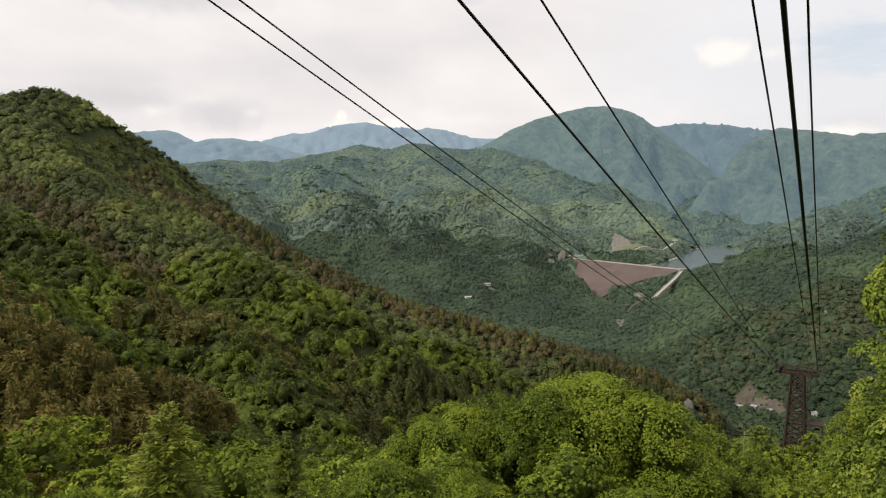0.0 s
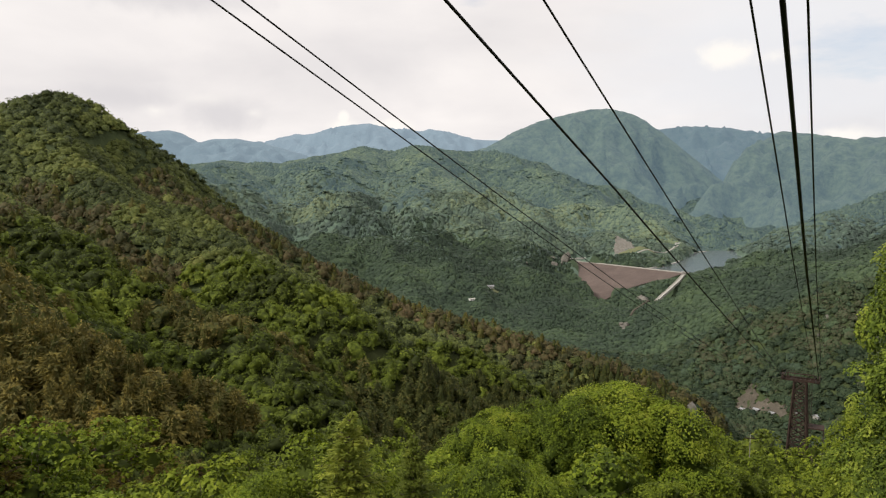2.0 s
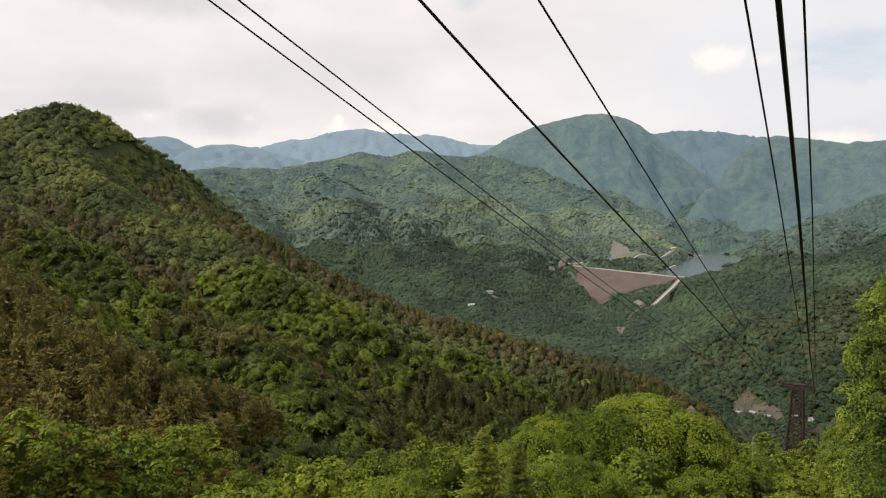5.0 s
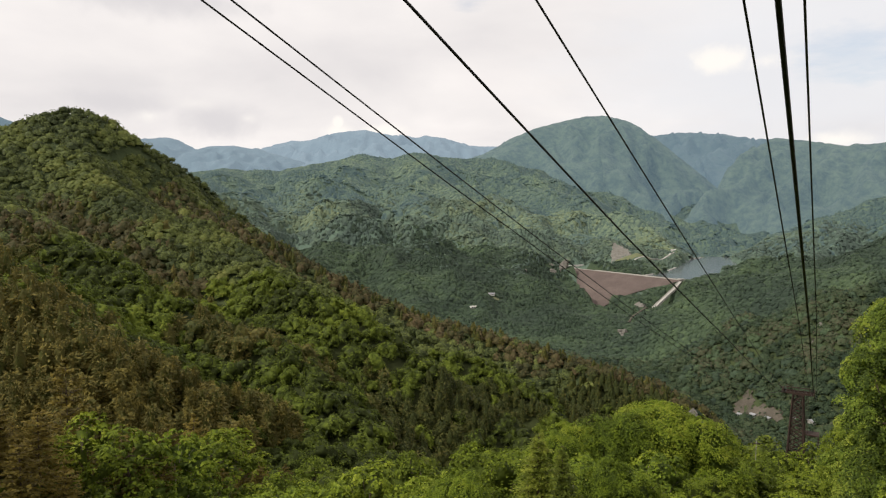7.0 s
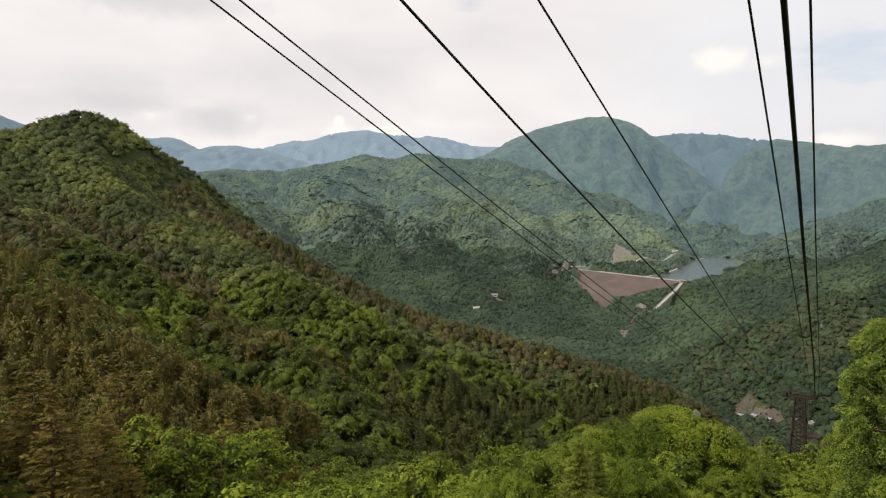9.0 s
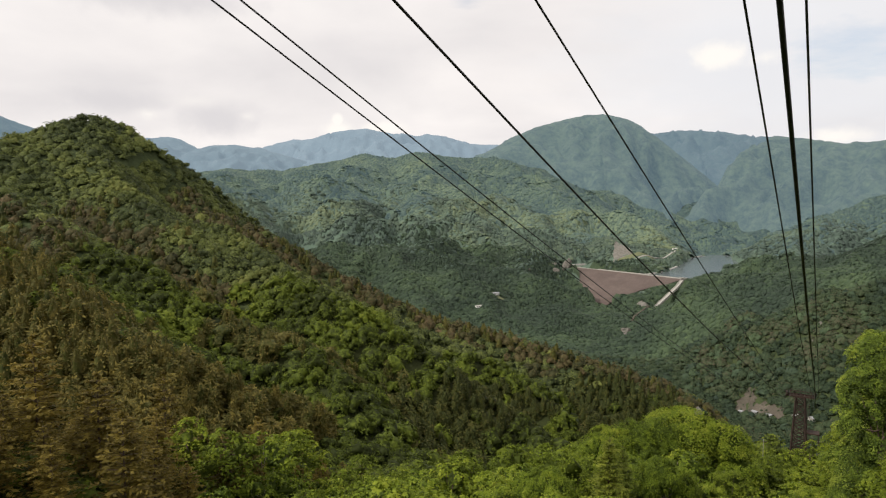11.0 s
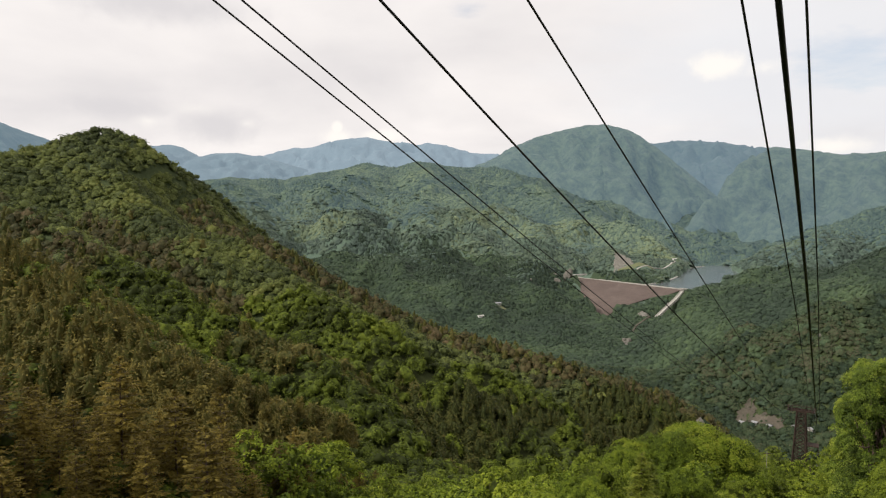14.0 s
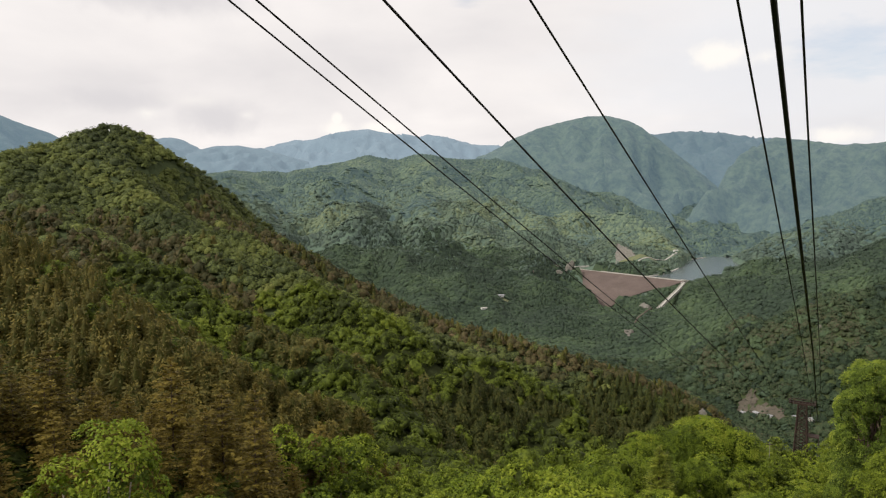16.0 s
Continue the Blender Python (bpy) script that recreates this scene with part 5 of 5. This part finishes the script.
for tag, r0, r1, gap, pb, pc, grow in (("near", 105, 260, 5.9, BL0, CF0, 0.0), ("slope", 260, 450, 6.0, BL1, CF1, 0.05), ("mid", 450, 900, 5.5, BL2, CF2, 0.15)):
    x, y = wood_spots(r0, r1, gap, {"near": 70, "slope": 73, "mid": 71}[tag], grow, {"near": -44, "slope": -43, "mid": -40}[tag], 36)
    rng = np.random.RandomState(9)
    if tag == "mid":                                                    # the steep shoulder of the peak
        a, q = rng.rand(46) * 6.283, 24 * np.sqrt(rng.rand(46))
        x, y = np.r_[x, -306 + q * np.cos(a)], np.r_[y, 602 + q * np.sin(a)]
    grow_, dark = pines_grow(x, y)
    con = grow_ + 0.42 * rng.normal(size=len(x)) > 0.56
    tint = np.clip(0.40 + spot_tint(x, y) + 0.30 * waves(x, y, 85, 63) + 0.16 * waves(x, y, 28, 69) + 0.14 * rng.normal(size=len(x)), 0, 1)
    tint = np.where(con, np.where(dark, 0.05 + 0.25 * rng.rand(len(x)), np.clip(0.62 + 0.22 * rng.normal(size=len(x)), 0.2, 1)), tint)
    w = gap * (1.15 + (0.9 if tag == "mid" else 1.15) * rng.rand(len(x)) ** 2.0)
    for px, py in ((-95, 303), (31, 487), (-30, 500), (-150, 330), (-15, 470)):         # browned stands
        tint = np.where(con & (np.hypot(x - px, (y - py) * 0.7) < 18), 0.8 + 0.2 * rng.rand(len(x)), tint)
    gold = con & ~dark & (x < -70) & (y < 290)
    tint = np.where(gold, 0.80 + 0.3 * rng.rand(len(x)), tint)          # golden-brown pines nearest to the line
    for px, py, r in RED_STANDS:
        tint = np.where(np.hypot(x - px, y - py) + 6 * rng.normal(size=len(x)) < r, 0.85 + 0.15 * rng.rand(len(x)), tint)
    b = ~con
    bank = b & ((x + 9 * rng.normal(size=len(x)) > 130 + 0.25 * (y - 380)) | ((x > 10) & (y - 505 + 0.75 * (x - 10) > 14)))
    b = b & ~bank
    late = bank & (np.hypot(x, y) + 110 * rng.normal(size=len(x)) > 830)                # crowns with painted haze take over by degrees
    bank &= ~late
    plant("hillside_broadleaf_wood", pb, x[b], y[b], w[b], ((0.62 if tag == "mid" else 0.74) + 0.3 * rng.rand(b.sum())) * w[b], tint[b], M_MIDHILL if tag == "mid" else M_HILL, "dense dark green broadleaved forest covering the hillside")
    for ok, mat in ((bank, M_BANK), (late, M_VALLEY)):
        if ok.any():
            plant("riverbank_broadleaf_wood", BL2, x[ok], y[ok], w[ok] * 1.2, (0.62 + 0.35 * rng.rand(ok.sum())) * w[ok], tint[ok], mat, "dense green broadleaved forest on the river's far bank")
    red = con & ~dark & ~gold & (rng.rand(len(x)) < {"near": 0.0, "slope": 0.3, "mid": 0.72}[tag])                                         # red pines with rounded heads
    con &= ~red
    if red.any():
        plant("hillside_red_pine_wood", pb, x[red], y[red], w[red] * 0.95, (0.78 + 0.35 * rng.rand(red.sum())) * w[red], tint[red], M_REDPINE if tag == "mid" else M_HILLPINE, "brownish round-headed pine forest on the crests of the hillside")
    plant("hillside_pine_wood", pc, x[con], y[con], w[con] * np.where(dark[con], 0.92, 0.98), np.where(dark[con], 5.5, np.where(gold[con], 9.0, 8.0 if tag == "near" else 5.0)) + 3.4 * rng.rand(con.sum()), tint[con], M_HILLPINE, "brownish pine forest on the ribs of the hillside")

# shrubs on the floor between the nearest trees
rng = np.random.RandomState(31)
gx, gy = np.meshgrid(np.arange(-104, 60, 3.1), np.arange(-48, 116, 3.1))
x, y = (gx + rng.uniform(-1.2, 1.2, gx.shape)).ravel(), (gy + rng.uniform(-1.2, 1.2, gx.shape)).ravel()
az = np.degrees(np.arctan2(x + 20, y + 75))
ok = (az > -41) & (az < 37) & (x * UP.x + y * UP.y < 40)
x, y = x[ok], y[ok]
plant("undergrowth", BL2, x, y, 3.2 + 2.0 * rng.rand(len(x)), 1.8 + 1.2 * rng.rand(len(x)), np.clip(0.3 + 0.3 * rng.normal(size=len(x)), 0, 1), M_HILL, "dense green shrubs covering the floor under the trees")

x, y = wood_spots(900, 2900, 5.6, 72, 0.9, -28, 38)
rng = np.random.RandomState(12)
w = np.hypot(x, y) 
con = -1.6 * spot_tint(x, y) + waves(x, y, 240, 65) + 0.6 * waves(x, y, 90, 66) + 0.4 * rng.normal(size=len(x)) > 0.75
size = 5.6 * (1 + 0.9 * (w - 900) / 2000) * (1.3 + 1.3 * rng.rand(len(x)) ** 1.8)
tint = np.clip(0.40 + spot_tint(x, y) + 0.28 * waves(x, y, 200, 64) + 0.14 * waves(x, y, 60, 67) + 0.14 * rng.normal(size=len(x)), 0, 1)
tint = np.where(x > 640 + 0.1 * (y - 1300), np.clip(tint - 0.28, 0, 1), tint)              # darker stands past the lake
soft = w + 90 * waves(x, y, 300, 68) + 60 * rng.normal(size=len(x))
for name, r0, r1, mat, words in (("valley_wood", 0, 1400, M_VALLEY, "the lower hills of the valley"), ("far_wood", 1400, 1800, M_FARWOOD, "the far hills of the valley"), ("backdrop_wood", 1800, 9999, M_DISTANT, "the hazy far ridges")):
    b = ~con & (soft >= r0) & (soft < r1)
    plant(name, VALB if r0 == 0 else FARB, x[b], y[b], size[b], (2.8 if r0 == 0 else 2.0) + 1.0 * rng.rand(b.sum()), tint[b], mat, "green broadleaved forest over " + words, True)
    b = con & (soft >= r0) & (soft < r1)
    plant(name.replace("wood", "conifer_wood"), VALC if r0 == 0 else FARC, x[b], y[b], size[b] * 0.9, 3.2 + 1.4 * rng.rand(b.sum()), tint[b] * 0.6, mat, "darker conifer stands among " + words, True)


rng = np.random.RandomState(44)
x, y = np.array([282, 286, 289, 284, 292, 288, 295, 279, 291, 298.0]), np.array([624, 618, 632, 636, 612, 606, 640, 630, 602, 592.0])
plant("slope_shrubs", BL2, x, y, 1.8 + 1.6 * rng.rand(len(x)), 1.6 + 1.0 * rng.rand(len(x)), 0.2 + 0.3 * rng.rand(len(x)), M_BANK, "dark shrubs holding on to the bare soil slope")


# ---- open ground, tracks and the spillway ----
def patch(name, poly, mat, label, lift=0.5, step=4.0, kind="structure", category="ground"):
    """A sheet that follows the ground inside an outline, ragged at its edge."""
    xs, ys = [p[0] for p in poly], [p[1] for p in poly]
    gx, gy = np.meshgrid(np.arange(min(xs) - step, max(xs) + step, step), np.arange(min(ys) - step, max(ys) + step, step))
    z = ground_z(gx, gy) + lift
    keep = inside(poly, gx + 2.5 * waves(gx, gy, 14, 81), gy + 2.5 * waves(gx, gy, 17, 82))
    z = z + 0.7 * waves(gx, gy, 9, 83)
    i = np.arange(gx.size).reshape(gx.shape)
    cell = keep[:-1, :-1] & keep[1:, :-1] & keep[:-1, 1:]
    f = np.stack([i[:-1, :-1], i[:-1, 1:], i[1:, 1:], i[1:, :-1]], -1)[cell]
    v = np.stack([gx, gy, z], -1).reshape(-1, 3)
    return tagged(new(name, mesh_np(name, v, f, mat, smooth=True)), label, category, kind=kind)


for poly in FIELDS["meadow"]:
    patch("meadow", poly, M_GRASS, "small pale green clearing in the forest")
for k, poly in enumerate(FIELDS["bare"]):
    patch("bare_slope", poly, M_SCAR if k == 0 else M_ROCK, "steep bare slope of pale brown soil and rock" if k == 0 else "bare pale rock cut in the wooded slope", lift=0.8, step=3.0, category="cliff")


def track(line, width, mat, label):
    """A narrow road laid along the ground."""
    p = np.array(line, float)
    seg = np.r_[0, np.cumsum(np.hypot(*(p[1:] - p[:-1]).T))]
    s = np.arange(0, seg[-1], 5.0)
    x, y = np.interp(s, seg, p[:, 0]), np.interp(s, seg, p[:, 1])
    nx, ny = -np.gradient(y), np.gradient(x)
    k = np.hypot(nx, ny)
    v = []
    for o, d in ((-0.5, -1.5), (-0.5, 0), (0.5, 0), (0.5, -1.5)):
        X, Y = x + nx / k * o * width, y + ny / k * o * width
        v.append(np.stack([X, Y, ground_z(x, y) + 1.6 + d], -1))
    v = np.stack(v, 1)
    n = len(s)
    i = np.arange(n * 4).reshape(n, 4)
    f = np.concatenate([np.stack([i[:-1, j], i[:-1, j + 1], i[1:, j + 1], i[1:, j]], -1) for j in range(3)])
    return tagged(new("road", mesh_np("road", v.reshape(-1, 3), f, mat)), label, "road", kind="structure")


for line, width in zip(TRACKS, (4.0, 2.6, 4.0)):
    track(line, width, M_SCAR if width < 3 else M_CONCRETE, "narrow pale concrete track on the valley side")


def ribbon(name, pts, width, deep, mat, label, category):
    """A road or band of given heights, with a face of some depth below it."""
    p = [Vector(q) for q in pts]
    vs, fs = [], []
    for i, q in enumerate(p):
        d = p[min(i + 1, len(p) - 1)] - p[max(i - 1, 0)]
        side = Vector((-d.y, d.x, 0)).normalized() * width / 2
        vs += [q - side + Vector((0, 0, -deep)), q - side, q + side, q + side + Vector((0, 0, -deep))]
    for i in range(len(p) - 1):
        fs += [(i * 4 + k, i * 4 + k + 1, i * 4 + k + 5, i * 4 + k + 4) for k in range(3)]
    fs += [(0, 1, 2, 3), tuple(range(len(vs) - 4, len(vs)))]
    return tagged(new(name, mesh_from(name, vs, fs, mat)), label, category, kind="structure")


ribbon("road", ABUTMENT, 5.0, 3.0, M_PALE, "pale concrete road on a wall at the end of the dam", "road")
ribbon("shore", [(x, y, LAKE_Z + 1.4) for x, y in ((362, 1292), (386, 1297), (412, 1322), (437, 1347), (470, 1400), (504, 1456))], 3.0, 2.5, M_PALE, "pale bare bank along the reservoir's edge", "ground")
ribbon("shore", [(x, y, LAKE_Z + 1.0) for x, y in ((455, 1237), (480, 1256), (519, 1274), (548, 1311))], 2.5, 2.5, M_PALE, "pale bare bank along the reservoir's edge", "ground")
ribbon("shore", [(x, y, LAKE_Z + 1.4) for x, y in ((575, 1617), (605, 1648), (640, 1679))], 3.0, 2.5, M_PALE, "pale bare bank along the reservoir's edge", "ground")


def build_spillway():
    spill = tagged(new("spillway"), "pale concrete spillway chute running down beside the dam", "spillway")
    c = CHUTE
    for o, w, h, name in ((0, 2.6, 0.6, "chute_floor"), (-2.9, 0.3, 1.8, "side_wall"), (2.9, 0.3, 1.8, "side_wall")):
        vs, fs = [], []
        for i in range(len(c)):
            d = Vector(c[min(i + 1, len(c) - 1)] - c[max(i - 1, 0)])
            side = Vector((-d.y, d.x, 0)).normalized()
            q = Vector(c[i])
            for a, z in ((-w, -2.5), (-w, h), (w, h), (w, -2.5)):
                vs.append(q + side * (o + a) + Vector((0, 0, z - 0.4)))
        for i in range(len(c) - 1):
            for k in range(4):
                a, b3 = i * 4 + k, i * 4 + (k + 1) % 4
                fs.append((a, b3, b3 + 4, a + 4))
        fs += [(0, 1, 2, 3), tuple(range(len(vs) - 4, len(vs)))]
        part(name, mesh_from(name, vs, fs, M_CONCRETE), spill)
    bm = bmesh.new()                                        # gate house at the head of the chute
    head = Matrix.Translation((421, 1198, 58)) @ Matrix.Rotation(math.atan2(-207, 162), 4, "Z")
    for k in range(4):
        box_bm(bm, -6.5 + k * 4, -5.8 + k * 4, -2.5, 2.5, -3, 2.4, head)
    box_bm(bm, -7.5, 7.5, -1.5, 1.5, 2.4, 3.0, head)
    part("gate_piers", bm_mesh("gate_piers", bm, M_CONCRETE), spill)
    return spill


build_spillway()


# ---- buildings in the valley ----
def house(x, y, turn, length, width, height, wall, roof, name, label, pitch=0.35, windows=4, z=None):
    """A house: walls, pitched roof with eaves, windows and a door."""
    z = float(ground_z(x, y)) - 0.4 if z is None else z
    h = tagged(new(name), label, "building")
    h.matrix_world = pose(x, y, z, 0, 0, turn)
    bm = bmesh.new()
    a, b4 = length / 2, width / 2
    g = height + pitch * b4
    vs = [bm.verts.new(p) for p in ((-a, -b4, 0), (a, -b4, 0), (a, b4, 0), (-a, b4, 0), (-a, -b4, height), (a, -b4, height), (a, b4, height), (-a, b4, height), (-a, 0, g), (a, 0, g))]
    for f in ((0, 1, 5, 4), (2, 3, 7, 6), (1, 2, 6, 9, 5), (3, 0, 4, 8, 7), (3, 2, 1, 0)):
        bm.faces.new([vs[i] for i in f])
    part("wall", bm_mesh("wall", bm, wall), h)
    for sy in (-1, 1):
        bm = bmesh.new()
        e, t = 0.6, 0.25
        ys = (sy * (b4 + e), 0)
        zs = (height - pitch * e, g)
        q = [bm.verts.new((sx * (a + e), yy, zz + dz)) for dz in (0.03, t) for sx in (-1, 1) for yy, zz in zip(ys, zs)]
        for f in ((0, 1, 3, 2), (4, 6, 7, 5), (0, 2, 6, 4), (1, 5, 7, 3), (0, 4, 5, 1), (2, 3, 7, 6)):
            bm.faces.new([q[i] for i in f])
        part("roof", bm_mesh("roof", bm, roof), h)
    for sy in (-1, 1):
        for k in range(windows):
            cx = -a + length * (k + 0.5) / windows
            w = min(1.6, length / windows * 0.55)
            bm = bmesh.new()
            y0, y1 = sorted((sy * (b4 - 0.1), sy * (b4 + 0.06)))
            box_bm(bm, cx - w / 2, cx + w / 2, y0, y1, height * 0.35, height * 0.75)
            pane = part("window", bm_mesh("window", bm, M_DARK), h, "dark window")
            bm = bmesh.new()
            y2, y3 = sorted((sy * (b4 + 0.02), sy * (b4 + 0.12)))
            z0, z1 = height * 0.35, height * 0.75
            for fx0, fx1, fz0, fz1 in ((-w / 2 - 0.12, -w / 2, z0, z1), (w / 2, w / 2 + 0.12, z0, z1), (-w / 2 - 0.12, w / 2 + 0.12, z0 - 0.12, z0), (-w / 2 - 0.12, w / 2 + 0.12, z1, z1 + 0.12)):
                box_bm(bm, cx + fx0, cx + fx1, y2, y3, fz0, fz1)
            part("window_frame", bm_mesh("window_frame", bm, M_WHITE), pane, "pale window frame")
    bm = bmesh.new()
    box_bm(bm, a - 0.05, a + 0.08, -0.6, 0.6, 0.3, 2.5)
    part("door", bm_mesh("door", bm, M_RUST), h, "brown door")
    return h


def outcrop(x, y, width, height, turn, seed):
    """A broken face of pale rock standing out of the slope."""
    rng = np.random.RandomState(seed)
    bm = bmesh.new()
    bmesh.ops.create_icosphere(bm, subdivisions=4, radius=1.0)
    cuts = [(Vector(rng.normal(size=3)).normalized(), 0.55 + 0.3 * rng.rand()) for k in range(16)]
    for v in bm.verts:
        for n_, d_ in cuts:
            over = v.co.dot(n_) - d_
            if over > 0:
                v.co -= n_ * over
        v.co += Vector((noise.noise(v.co * 4), noise.noise(v.co * 4 + Vector((9, 0, 0))), noise.noise(v.co * 5))) * 0.08
        v.co = Vector((v.co.x * width * 0.6, v.co.y * width * 0.4, v.co.z * height * 0.6 + height * 0.3))
    ob = new("rock_outcrop", bm_mesh("rock_outcrop", bm, M_ROCK))
    ob.matrix_world = pose(x, y, float(ground_z(x, y)) - 1.0, 0, 0, turn)
    tagged(ob, "pale bare rock outcrop on the wooded valley side", "rock")


outcrop(214, 1341, 15, 17, 20, 1)
outcrop(238, 1356, 17, 25, -10, 2)
outcrop(230, 1349, 10, 12, 30, 3)
outcrop(250, 1412, 12, 14, 15, 4)
outcrop(141, 385, 7, 13, 10, 6)
for k, (x, y) in enumerate(((356, 640), (368, 652), (349, 626), (152, 1290), (255, 985), (261, 978), (415, 1500))):
    outcrop(x, y, 5 + 2.5 * (k % 3), 6 + 2 * (k % 2), 40 * k, 10 + k)

L_STATION = "low white-walled building with a pale roof below the bare slope"
for x, y, turn, ln, wd, ht, roof, label in (
        (277, 622, -58, 5.5, 4, 2.8, M_ROOF, L_STATION), (283, 608, -60, 5, 4, 2.8, M_ROOF, "small white-walled house with a grey roof"),
        (290, 593, -58, 4.5, 4, 2.8, M_ROOF, L_STATION), (304, 572, 30, 6, 5, 3.5, M_ROOF, "small white-walled house with a grey roof"),
        (312, 558, 20, 7, 5, 3.6, M_ROOF, "small white-walled house with a grey roof"),
        (42, 1060, 22, 15, 6, 2.6, M_PALE, "long low shed with a pale roof in the valley"),
        (72, 1112, 10, 10, 7, 3.5, M_ROOF, "small house at the edge of a clearing"),
        (470, 1440, -30, 7, 5, 3.5, M_WHITE, "small white lakeside building beside the reservoir"),
        (560, 1650, -10, 11, 7, 4.0, M_PALE, "pale lakeside building beside the reservoir"),
        (630, 1705, 15, 12, 7, 4.0, M_PALE, "pale lakeside building beside the reservoir"),
        (668, 1735, 0, 9, 7, 4.0, M_ROOF, "small grey-roofed lakeside house")):
    house(x, y, turn, ln, wd, ht, M_CONCRETE if y < 700 else M_WHITE, roof, "house", label)


# ---- poles ----
def pole(x, y, height, lean, label):
    p = tagged(new("utility_pole"), label, "pole")
    z = float(ground_z(x, y)) - 0.5
    p.matrix_world = pose(x, y, z, lean, 0, 0)
    part("shaft", tube("shaft", [Vector((0, 0, height * k / 6)) for k in range(7)], lambda u: 0.08 - 0.02 * u, M_WOODPOLE, 8), p)
    bm = bmesh.new()
    box_bm(bm, -0.8, 0.8, -0.06, 0.06, height - 0.7, height - 0.55)
    part("crossarm", bm_mesh("crossarm", bm, M_RUST), p)
    return p


pole(46.5, 103.0, 10.5, 0, "pale concrete utility pole standing among the trees")
pole(332, 640, 13, 0, "thin pale utility pole on the wooded bank")
